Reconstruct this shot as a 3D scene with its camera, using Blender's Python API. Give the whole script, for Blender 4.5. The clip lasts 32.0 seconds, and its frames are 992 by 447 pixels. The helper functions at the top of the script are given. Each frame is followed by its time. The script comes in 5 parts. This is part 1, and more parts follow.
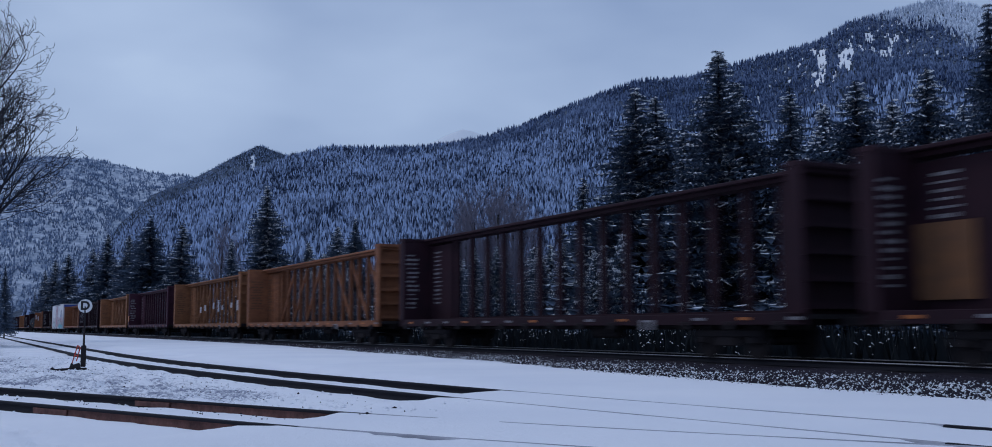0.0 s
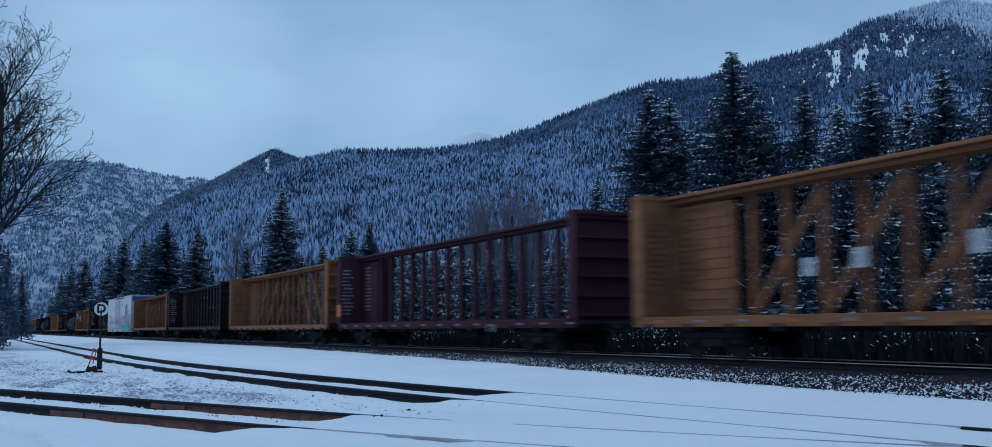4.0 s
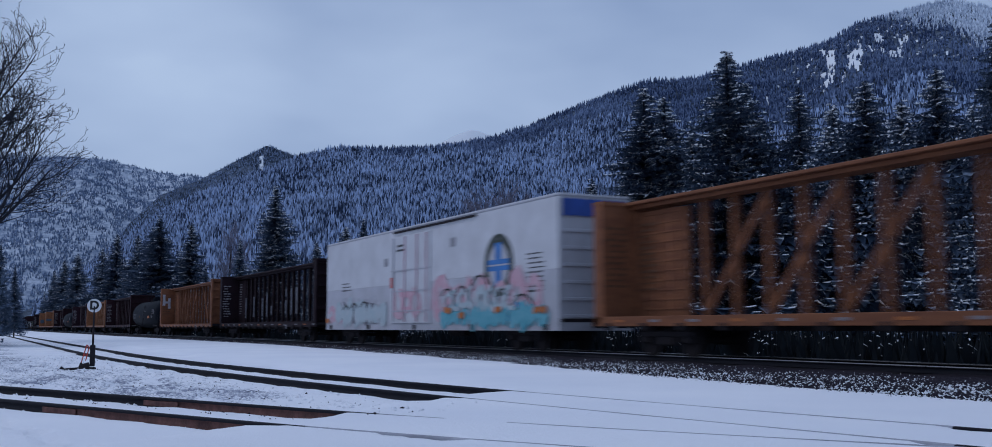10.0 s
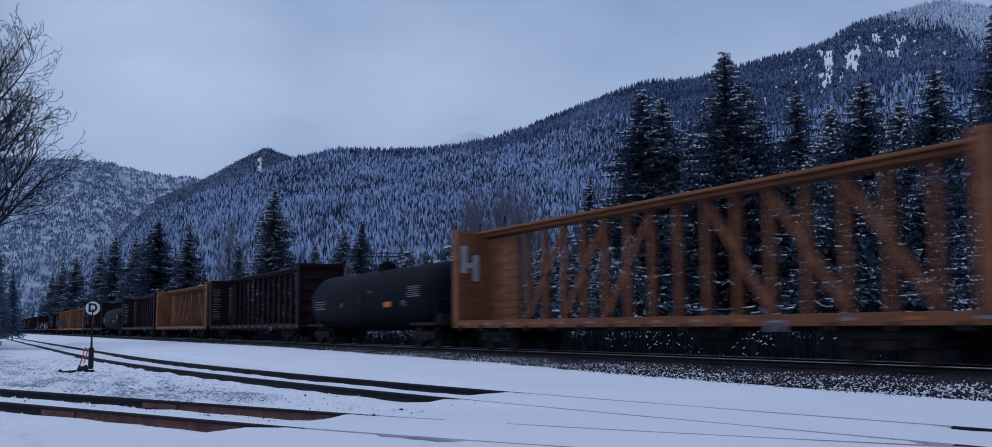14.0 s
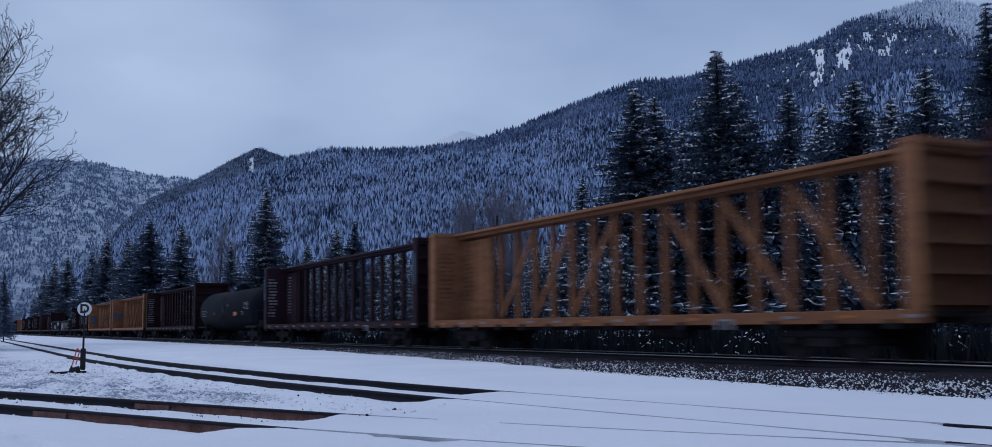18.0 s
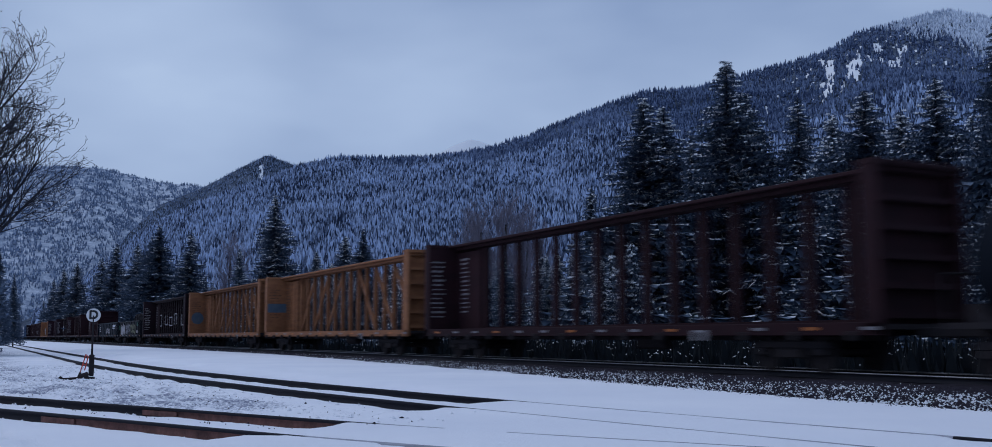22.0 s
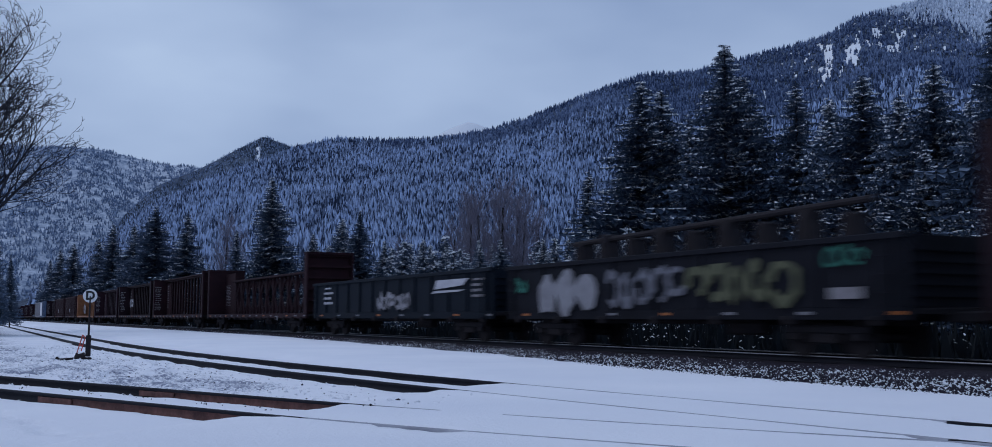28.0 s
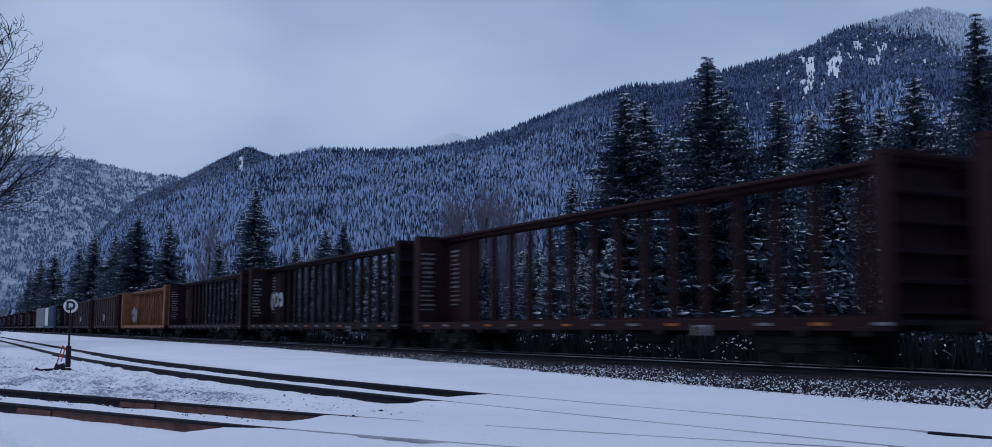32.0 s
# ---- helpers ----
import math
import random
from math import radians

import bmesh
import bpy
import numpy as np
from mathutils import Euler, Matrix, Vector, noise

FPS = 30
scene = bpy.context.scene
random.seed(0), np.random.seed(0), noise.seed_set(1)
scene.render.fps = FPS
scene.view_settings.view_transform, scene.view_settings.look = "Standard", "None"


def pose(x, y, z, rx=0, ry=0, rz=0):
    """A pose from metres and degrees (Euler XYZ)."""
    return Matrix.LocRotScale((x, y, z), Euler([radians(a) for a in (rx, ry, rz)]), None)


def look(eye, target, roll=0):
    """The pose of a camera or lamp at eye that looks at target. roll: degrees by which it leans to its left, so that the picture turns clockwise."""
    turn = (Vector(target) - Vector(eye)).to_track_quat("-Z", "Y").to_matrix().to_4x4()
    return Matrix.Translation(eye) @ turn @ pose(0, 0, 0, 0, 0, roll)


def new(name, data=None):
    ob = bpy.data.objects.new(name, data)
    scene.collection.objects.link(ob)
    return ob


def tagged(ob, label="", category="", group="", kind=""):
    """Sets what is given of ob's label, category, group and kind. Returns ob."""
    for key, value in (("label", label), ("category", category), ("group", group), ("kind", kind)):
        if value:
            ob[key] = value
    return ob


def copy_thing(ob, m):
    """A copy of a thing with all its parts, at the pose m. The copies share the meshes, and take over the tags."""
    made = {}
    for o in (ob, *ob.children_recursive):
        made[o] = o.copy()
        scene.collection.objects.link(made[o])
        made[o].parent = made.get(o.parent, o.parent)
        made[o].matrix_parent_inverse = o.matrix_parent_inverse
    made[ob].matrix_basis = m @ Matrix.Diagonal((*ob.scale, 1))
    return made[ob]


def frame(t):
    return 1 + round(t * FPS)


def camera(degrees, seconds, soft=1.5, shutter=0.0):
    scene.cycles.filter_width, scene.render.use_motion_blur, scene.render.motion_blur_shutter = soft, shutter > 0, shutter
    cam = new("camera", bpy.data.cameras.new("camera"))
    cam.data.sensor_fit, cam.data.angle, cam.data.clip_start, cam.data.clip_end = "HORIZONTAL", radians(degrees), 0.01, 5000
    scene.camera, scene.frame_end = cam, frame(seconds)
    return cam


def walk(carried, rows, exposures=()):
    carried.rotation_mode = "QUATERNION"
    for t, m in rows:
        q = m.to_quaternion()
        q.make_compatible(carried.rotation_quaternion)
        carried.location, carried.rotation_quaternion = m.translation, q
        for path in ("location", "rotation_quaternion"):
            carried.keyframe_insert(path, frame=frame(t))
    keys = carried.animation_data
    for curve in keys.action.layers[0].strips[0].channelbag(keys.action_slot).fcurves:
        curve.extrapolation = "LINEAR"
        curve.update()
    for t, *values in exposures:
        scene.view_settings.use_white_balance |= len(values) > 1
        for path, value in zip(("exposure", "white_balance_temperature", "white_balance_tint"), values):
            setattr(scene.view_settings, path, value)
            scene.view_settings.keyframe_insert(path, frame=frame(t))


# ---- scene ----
# ---- camera: held by hand, standing in one spot ----
LENS = 52.2
EYE = (0.0, 0.0, 1.0)
cam = camera(LENS, 32.0, soft=0.85, shutter=0.85)
# seconds, heading, upward tilt, roll, in degrees
walk(cam, [(t, pose(*EYE, 90 + up, 0, yaw) @ pose(0, 0, 0, 0, 0, lean)) for t, yaw, up, lean in (
    (0.0, 61.596, 5.785, -0.236), (0.5, 61.717, 5.737, -0.174), (1.0, 61.773, 5.541, -0.137), (1.5, 61.974, 5.303, -0.076),
    (2.0, 62.062, 5.059, -0.109), (2.5, 62.018, 5.116, -0.219), (3.0, 62.084, 5.425, -0.375), (3.5, 62.171, 5.697, -0.444),
    (5.5, 63.011, 6.245, 0.193), (6.0, 62.852, 6.069, 0.211), (6.5, 62.478, 5.799, 0.389), (7.0, 62.291, 5.747, 0.327),
    (7.5, 62.301, 5.534, 0.107), (8.0, 62.327, 5.404, 0.098), (8.5, 62.327, 5.337, 0.062), (9.0, 62.259, 5.275, 0.022),
    (9.5, 62.081, 5.528, -0.033), (10.0, 62.052, 5.813, -0.11), (10.5, 61.973, 5.918, -0.104), (11.0, 61.8, 5.892, -0.027),
    (11.5, 61.835, 5.962, 0.095), (12.0, 61.805, 5.98, 0.157), (12.5, 61.773, 6.044, -0.143), (13.0, 61.733, 6.004, -0.286),
    (13.5, 61.869, 5.935, -0.314), (14.0, 61.963, 5.885, -0.291), (14.5, 61.956, 5.773, -0.177), (16.5, 62.016, 5.94, -0.298),
    (17.0, 61.999, 5.812, -0.367), (17.5, 61.652, 5.718, -0.394), (18.0, 61.546, 5.843, -0.515), (18.5, 61.632, 5.853, -0.675),
    (19.0, 61.811, 5.858, -0.452), (19.5, 62.104, 6.011, -0.183), (20.0, 62.133, 6.101, -0.169), (20.5, 61.97, 6.205, -0.157),
    (21.0, 61.986, 6.318, -0.185), (21.5, 62.006, 6.332, -0.123), (22.0, 62.029, 6.352, -0.098), (22.5, 62.034, 6.281, 0.016),
    (23.0, 61.964, 6.263, 0.057), (23.5, 61.945, 6.328, 0.008), (24.0, 61.9, 6.24, -0.051), (24.5, 62.035, 6.103, 0.036),
    (25.0, 62.108, 6.016, 0.142), (25.5, 62.182, 5.874, 0.167), (27.5, 62.148, 5.58, 0.131), (28.0, 61.861, 5.389, 0.204),
    (28.5, 61.552, 5.333, 0.124), (29.0, 61.034, 5.41, 0.057), (29.5, 60.907, 5.463, -0.088), (30.0, 60.835, 5.465, -0.121),
    (30.5, 60.811, 5.441, -0.098), (31.0, 60.707, 5.612, 0.023), (31.5, 60.868, 5.82, 0.209), (32.0, 60.934, 5.99, 0.235))],
     exposures=[(0.0, 0, 6500, 10), (1.6, 0, 6500, 10), (2.0, 0, 6330, 3), (2.3, 0, 6330, 3), (2.8, 0.03, 5700, -10), (3.6, 0.03, 5700, -10), (5.3, 0, 6500, 10), (6.2, 0, 6500, 10), (6.6, 0, 6300, 4), (7.6, 0, 6300, 4), (8.0, 0, 6020, -4), (8.5, 0, 6500, 10),
                (23.1, 0, 6500, 10), (23.6, 0, 6120, -5), (25.0, 0, 6080, -6), (25.5, 0, 6500, 10), (32.0, 0, 6500, 10)])

# ---- light ----
world = bpy.data.worlds.new("overcast_sky")
scene.world = world
world.use_nodes = True
wn, wl = world.node_tree.nodes, world.node_tree.links
wn.clear()
w_out = wn.new("ShaderNodeOutputWorld")
w_bg = wn.new("ShaderNodeBackground")
w_sky = wn.new("ShaderNodeTexSky")
w_sky.sky_type = "NISHITA"
w_sky.sun_disc = False
w_sky.sun_elevation = radians(14)
w_sky.sun_rotation = radians(215)
w_tc = wn.new("ShaderNodeTexCoord")
w_map = wn.new("ShaderNodeMapping")
w_map.inputs["Scale"].default_value = (1.0, 1.0, 2.6)
w_noise = wn.new("ShaderNodeTexNoise")
w_noise.inputs["Scale"].default_value = 2.1
w_noise.inputs["Detail"].default_value = 4.0
w_noise.inputs["Roughness"].default_value = 0.5
w_ramp = wn.new("ShaderNodeValToRGB")
w_ramp.color_ramp.elements[0].position = 0.36
w_ramp.color_ramp.elements[0].color = (0.245, 0.34, 0.55, 1)
w_ramp.color_ramp.elements[1].position = 0.7
w_ramp.color_ramp.elements[1].color = (0.39, 0.505, 0.725, 1)
w_break = w_ramp.color_ramp.elements.new(0.86)
w_break.color = (0.5, 0.63, 0.83, 1)
w_dim = wn.new("ShaderNodeMix")
w_dim.data_type = "RGBA"
w_dim.inputs["Factor"].default_value = 0.004
wl.new(w_tc.outputs["Generated"], w_map.inputs["Vector"])
wl.new(w_map.outputs["Vector"], w_noise.inputs["Vector"])
# a thinner, brighter stretch of cloud over the valley
w_dot = wn.new("ShaderNodeVectorMath")
w_dot.operation = "DOT_PRODUCT"
w_dot.inputs[1].default_value = (-0.9584, 0.1406, 0.2485)
w_thin = wn.new("ShaderNodeMapRange")
w_thin.interpolation_type = "SMOOTHSTEP"
w_thin.inputs["From Min"].default_value = 0.988
w_thin.inputs["From Max"].default_value = 1.0
w_thin.inputs["To Max"].default_value = 0.5
w_add = wn.new("ShaderNodeMath")
w_add.operation = "MULTIPLY_ADD"
wl.new(w_tc.outputs["Generated"], w_dot.inputs[0])
wl.new(w_dot.outputs["Value"], w_thin.inputs["Value"])
wl.new(w_thin.outputs["Result"], w_add.inputs[0])
w_add.inputs[1].default_value = 0.42
wl.new(w_noise.outputs["Fac"], w_add.inputs[2])
wl.new(w_add.outputs[0], w_ramp.inputs["Fac"])
wl.new(w_ramp.outputs["Color"], w_dim.inputs["A"])
wl.new(w_sky.outputs["Color"], w_dim.inputs["B"])
wl.new(w_dim.outputs["Result"], w_bg.inputs["Color"])
w_bg.inputs["Strength"].default_value = 1.0
wl.new(w_bg.outputs["Background"], w_out.inputs["Surface"])

sun_data = bpy.data.lights.new("sun", "SUN")
sun_data.energy = 0.5
sun_data.angle = radians(25)
sun_data.color = (0.95, 0.93, 1.0)
sun = new("sun", sun_data)
sun.matrix_world = look((-30, -42, 60), (0, 0, 0))

# ---- materials ----
MATS = {}


def mat(name, base, rough=0.7, metal=0.0, second=None, scale=6.0, amount=0.5, bump=0.0, bump_scale=40.0, per_object=0.0, spec=0.4, stretch=None):
    """A painted or natural surface: two tones by noise at two scales, a little relief."""
    if name in MATS:
        return MATS[name]
    m = bpy.data.materials.new(name)
    m.use_nodes = True
    n, l = m.node_tree.nodes, m.node_tree.links
    b = n["Principled BSDF"]
    b.inputs["Metallic"].default_value = metal
    b.inputs["Specular IOR Level"].default_value = spec
    tc = n.new("ShaderNodeTexCoord")
    src = tc.outputs["Object"]
    if stretch:
        mp = n.new("ShaderNodeMapping")
        mp.inputs["Scale"].default_value = stretch
        l.new(src, mp.inputs["Vector"])
        src = mp.outputs["Vector"]
    big = n.new("ShaderNodeTexNoise")
    big.inputs["Scale"].default_value = scale
    big.inputs["Detail"].default_value = 6.0
    big.inputs["Roughness"].default_value = 0.62
    l.new(src, big.inputs["Vector"])
    ramp = n.new("ShaderNodeValToRGB")
    ramp.color_ramp.elements[0].position = 0.5 - 0.28 * amount
    ramp.color_ramp.elements[1].position = 0.5 + 0.3
    ramp.color_ramp.elements[0].color = (*base, 1)
    ramp.color_ramp.elements[1].color = (*(second or [c * 0.6 for c in base]), 1)
    l.new(big.outputs["Fac"], ramp.inputs["Fac"])
    hsv = n.new("ShaderNodeHueSaturation")
    l.new(ramp.outputs["Color"], hsv.inputs["Color"])
    oi = n.new("ShaderNodeObjectInfo")
    mr = n.new("ShaderNodeMapRange")
    mr.inputs["To Min"].default_value = 1 - per_object
    mr.inputs["To Max"].default_value = 1 + per_object
    l.new(oi.outputs["Random"], mr.inputs["Value"])
    l.new(mr.outputs["Result"], hsv.inputs["Value"])
    l.new(hsv.outputs["Color"], b.inputs["Base Color"])
    fine = n.new("ShaderNodeTexNoise")
    fine.inputs["Scale"].default_value = bump_scale
    fine.inputs["Detail"].default_value = 4.0
    l.new(src, fine.inputs["Vector"])
    rr = n.new("ShaderNodeMapRange")
    rr.inputs["To Min"].default_value = max(0.05, rough - 0.15)
    rr.inputs["To Max"].default_value = min(1.0, rough + 0.15)
    l.new(fine.outputs["Fac"], rr.inputs["Value"])
    l.new(rr.outputs["Result"], b.inputs["Roughness"])
    if bump:
        bp = n.new("ShaderNodeBump")
        bp.inputs["Strength"].default_value = min(1.0, bump)
        bp.inputs["Distance"].default_value = 0.02
        l.new(fine.outputs["Fac"], bp.inputs["Height"])
        l.new(bp.outputs["Normal"], b.inputs["Normal"])
    MATS[name] = m
    return m


def foliage_mat(name, dark, frost, low, high, scale, island=0.5, rough=0.9):
    """Needles with frost: the frost follows noise and a random value per clump."""
    m = bpy.data.materials.new(name)
    m.use_nodes = True
    n, l = m.node_tree.nodes, m.node_tree.links
    b = n["Principled BSDF"]
    b.inputs["Roughness"].default_value = rough
    b.inputs["Specular IOR Level"].default_value = 0.1
    geo = n.new("ShaderNodeNewGeometry")
    tex = n.new("ShaderNodeTexNoise")
    tex.inputs["Scale"].default_value = scale
    tex.inputs["Detail"].default_value = 5.0
    tex.inputs["Roughness"].default_value = 0.65
    tc = n.new("ShaderNodeTexCoord")
    l.new(tc.outputs["Object"], tex.inputs["Vector"])
    patch = n.new("ShaderNodeTexNoise")
    patch.inputs["Scale"].default_value = scale * 0.035
    patch.inputs["Detail"].default_value = 3.0
    l.new(tc.outputs["Object"], patch.inputs["Vector"])
    a = n.new("ShaderNodeMath")
    a.operation = "MULTIPLY_ADD"
    a.inputs[1].default_value = island
    l.new(geo.outputs["Random Per Island"], a.inputs[0])
    l.new(tex.outputs["Fac"], a.inputs[2])
    a2 = n.new("ShaderNodeMath")
    a2.operation = "MULTIPLY_ADD"
    a2.inputs[1].default_value = 0.9
    l.new(patch.outputs["Fac"], a2.inputs[0])
    l.new(a.outputs[0], a2.inputs[2])
    mr = n.new("ShaderNodeMapRange")
    mr.inputs["From Min"].default_value = low
    mr.inputs["From Max"].default_value = high
    l.new(a2.outputs[0], mr.inputs["Value"])
    mix = n.new("ShaderNodeMix")
    mix.data_type = "RGBA"
    mix.inputs["A"].default_value = (*dark, 1)
    mix.inputs["B"].default_value = (*frost, 1)
    l.new(mr.outputs["Result"], mix.inputs["Factor"])
    l.new(mix.outputs["Result"], b.inputs["Base Color"])
    MATS[name] = m
    return m


def snow_mat():
    m = bpy.data.materials.new("snow")
    m.use_nodes = True
    n, l = m.node_tree.nodes, m.node_tree.links
    b = n["Principled BSDF"]
    b.inputs["Roughness"].default_value = 0.75
    b.inputs["Specular IOR Level"].default_value = 0.25
    tc = n.new("ShaderNodeTexCoord")
    soft = n.new("ShaderNodeTexNoise")
    soft.inputs["Scale"].default_value = 0.35
    soft.inputs["Detail"].default_value = 5.0
    grain = n.new("ShaderNodeTexNoise")
    grain.inputs["Scale"].default_value = 13.0
    grain.inputs["Detail"].default_value = 6.0
    grain.inputs["Roughness"].default_value = 0.7
    for t in (soft, grain):
        l.new(tc.outputs["Object"], t.inputs["Vector"])
    ramp = n.new("ShaderNodeValToRGB")
    ramp.color_ramp.elements[0].position = 0.3
    ramp.color_ramp.elements[0].color = (0.84, 0.85, 0.91, 1)
    ramp.color_ramp.elements[1].position = 0.7
    ramp.color_ramp.elements[1].color = (0.92, 0.92, 0.96, 1)
    l.new(soft.outputs["Fac"], ramp.inputs["Fac"])
    at = n.new("ShaderNodeAttribute")
    at.attribute_name = "dirt_shade"
    speck = n.new("ShaderNodeMath")
    speck.operation = "MULTIPLY_ADD"
    l.new(at.outputs["Fac"], speck.inputs[0])
    speck.inputs[1].default_value = 0.52
    l.new(grain.outputs["Fac"], speck.inputs[2])
    mr = n.new("ShaderNodeMapRange")
    mr.inputs["From Min"].default_value = 0.77
    mr.inputs["From Max"].default_value = 0.92
    l.new(speck.outputs[0], mr.inputs["Value"])
    mix = n.new("ShaderNodeMix")
    mix.data_type = "RGBA"
    l.new(mr.outputs["Result"], mix.inputs["Factor"])
    l.new(ramp.outputs["Color"], mix.inputs["A"])
    # blue-grey fleck colour serves for dirt and for painted shadows in trodden snow
    mix.inputs["B"].default_value = (0.24, 0.26, 0.34, 1)
    l.new(mix.outputs["Result"], b.inputs["Base Color"])
    bp = n.new("ShaderNodeBump")
    bp.inputs["Strength"].default_value = 0.6
    bp.inputs["Distance"].default_value = 0.05
    l.new(grain.outputs["Fac"], bp.inputs["Height"])
    l.new(bp.outputs["Normal"], b.inputs["Normal"])
    MATS["snow"] = m
    return m


SNOW = snow_mat()
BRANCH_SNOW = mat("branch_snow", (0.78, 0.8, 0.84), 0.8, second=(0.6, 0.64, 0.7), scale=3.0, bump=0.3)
# needle tone raised and blued in place of haze over the trees
NEEDLE = foliage_mat("needles", (0.075, 0.11, 0.168), (0.42, 0.51, 0.65), 1.15, 2.0, 2.6, 0.5)
# near-black, the shade inside the brush put into its colour
NEEDLE_SHADE = foliage_mat("needles_shade_dark", (0.012, 0.016, 0.02), (0.1, 0.12, 0.15), 1.6, 2.3, 2.0, 0.5)
# frosted trees tinted blue, the air's haze mixed into their colour
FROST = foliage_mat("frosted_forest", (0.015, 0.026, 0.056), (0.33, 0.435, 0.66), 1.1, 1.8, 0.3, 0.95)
# ridge trees lifted and blued too, as haze along the ridge
FROST_HAZE_UP = foliage_mat("upper_forest", (0.021, 0.038, 0.09), (0.33, 0.44, 0.68), 1.0, 2.3, 0.2, 0.6)
# both tones lightened towards blue: painted haze over the frosted hill
FROST_HAZE_HILL = foliage_mat("hill_forest", (0.085, 0.125, 0.215), (0.38, 0.48, 0.67), 0.95, 2.0, 0.2, 0.6)
# far trees' dark tone is blued and paled to paint in haze
FROST_HAZE_FAR = foliage_mat("distant_forest", (0.07, 0.11, 0.195), (0.3, 0.39, 0.55), 0.95, 1.9, 0.06, 0.6)
SLOPE = foliage_mat("snowy_slope", (0.022, 0.034, 0.055), (0.36, 0.44, 0.58), 0.9, 1.6, 0.06, 0.0)
# frost tones whitened further, painting in the mist at the summit
MIST_WHITE = foliage_mat("mist_whitened_forest", (0.2, 0.27, 0.39), (0.7, 0.78, 0.9), 0.85, 1.8, 0.15, 0.7)
# darker slope tone kept pale, distance haze laid over real snow
FAR_SLOPE = foliage_mat("far_hazed_snow_slope", (0.13, 0.185, 0.28), (0.8, 0.85, 0.93), 0.75, 1.3, 0.05, 0.0)
CHUTE = foliage_mat("open_snow", (0.2, 0.24, 0.3), (0.8, 0.83, 0.87), 0.45, 0.8, 0.05, 0.0)
BARK = mat("bark", (0.035, 0.03, 0.028), 0.9, second=(0.016, 0.014, 0.013), scale=5.0, bump=0.6, bump_scale=20)
FADED = mat("faded_stencil", (0.13, 0.055, 0.025), 0.7, second=(0.08, 0.04, 0.025), scale=4.0)
RUST_PATCH = mat("rust_patch", (0.16, 0.07, 0.03), 0.8, second=(0.08, 0.04, 0.025), scale=3.0)
# black raised slightly, its colour carrying the haze over dark paint
GONDOLA = mat("sooty_black_paint", (0.011, 0.012, 0.018), 0.7, spec=0.1, second=(0.007, 0.007, 0.01), scale=1.4)
TWIG = mat("twig_bark", (0.034, 0.036, 0.052), 0.9, second=(0.014, 0.014, 0.02), scale=3.0)
TWIG_RED = mat("reddish_twigs", (0.16, 0.15, 0.2), 0.9, second=(0.22, 0.21, 0.26), scale=0.8)
STONE = mat("ballast_stone", (0.036, 0.031, 0.043), 0.9, spec=0.1, second=(0.016, 0.014, 0.02), scale=4.0, bump=0.8, bump_scale=12)
RUST = mat("rusty_rail", (0.22, 0.11, 0.095), 0.85, spec=0.1, second=(0.03, 0.02, 0.022), scale=5.0, amount=1.0, bump=0.5)
RAIL_DARK = mat("dark_rail", (0.008, 0.009, 0.0145), 0.7, spec=0.15, second=(0.014, 0.013, 0.019), scale=2.0)
RAIL_FROST = mat("snow_dusted_rail", (0.4, 0.41, 0.46), 0.8, second=(0.16, 0.16, 0.19), scale=2.0)
RAIL_SHINE = mat("polished_rail", (0.32, 0.32, 0.34), 0.3, metal=1.0, scale=3.0)
TIE = mat("creosote_timber", (0.018, 0.0175, 0.021), 0.9, spec=0.1, second=(0.032, 0.029, 0.031), scale=3.0, bump=0.5, stretch=(8, 1, 1))
YELLOW = mat("yellow_paint", (0.31, 0.138, 0.064), 0.65, spec=0.15, second=(0.155, 0.062, 0.036), scale=1.6, amount=1.0, bump=0.2, stretch=(0.5, 1, 2.2), per_object=0.06)
AMBER = mat("faded_yellow_paint", (0.275, 0.11, 0.052), 0.65, spec=0.15, second=(0.125, 0.048, 0.031), scale=1.8, amount=1.0, bump=0.2, stretch=(0.5, 1, 2.2), per_object=0.06)
MAROON = mat("maroon_paint", (0.031, 0.012, 0.0185), 0.65, spec=0.12, second=(0.016, 0.0085, 0.014), scale=1.2, amount=0.8, bump=0.15, per_object=0.08)
PLUM = mat("plum_paint", (0.062, 0.02, 0.036), 0.65, spec=0.12, second=(0.035, 0.014, 0.024), scale=1.2, amount=0.8, bump=0.15)
OXIDE = mat("red_oxide_paint", (0.032, 0.012, 0.0155), 0.7, spec=0.1, second=(0.016, 0.0085, 0.012), scale=1.4, amount=0.8, bump=0.15, per_object=0.08)
BROWN = mat("dark_brown_paint", (0.023, 0.011, 0.015), 0.7, spec=0.1, second=(0.012, 0.008, 0.011), scale=1.4, amount=0.8, per_object=0.08)
# base lifted above grimy black, haze over the darks put into the colour
BLACK = mat("haze_lifted_grimy_steel", (0.024, 0.022, 0.027), 0.85, second=(0.036, 0.03, 0.03), scale=2.5, bump=0.3, spec=0.08)
TANK = mat("tank_black_paint", (0.0055, 0.0082, 0.014), 0.7, spec=0.06, second=(0.004, 0.006, 0.01), scale=0.9, amount=0.8)
TEAL = mat("dark_teal_paint", (0.006, 0.0105, 0.019), 0.65, spec=0.1, second=(0.004, 0.007, 0.012), scale=1.3, amount=0.8)
NAVY = mat("blue_paint", (0.03, 0.07, 0.15), 0.6, second=(0.02, 0.04, 0.08), scale=1.3)
REEFER = mat("white_car_paint", (0.56, 0.565, 0.6), 0.55, second=(0.42, 0.42, 0.45), scale=0.9, amount=0.7)
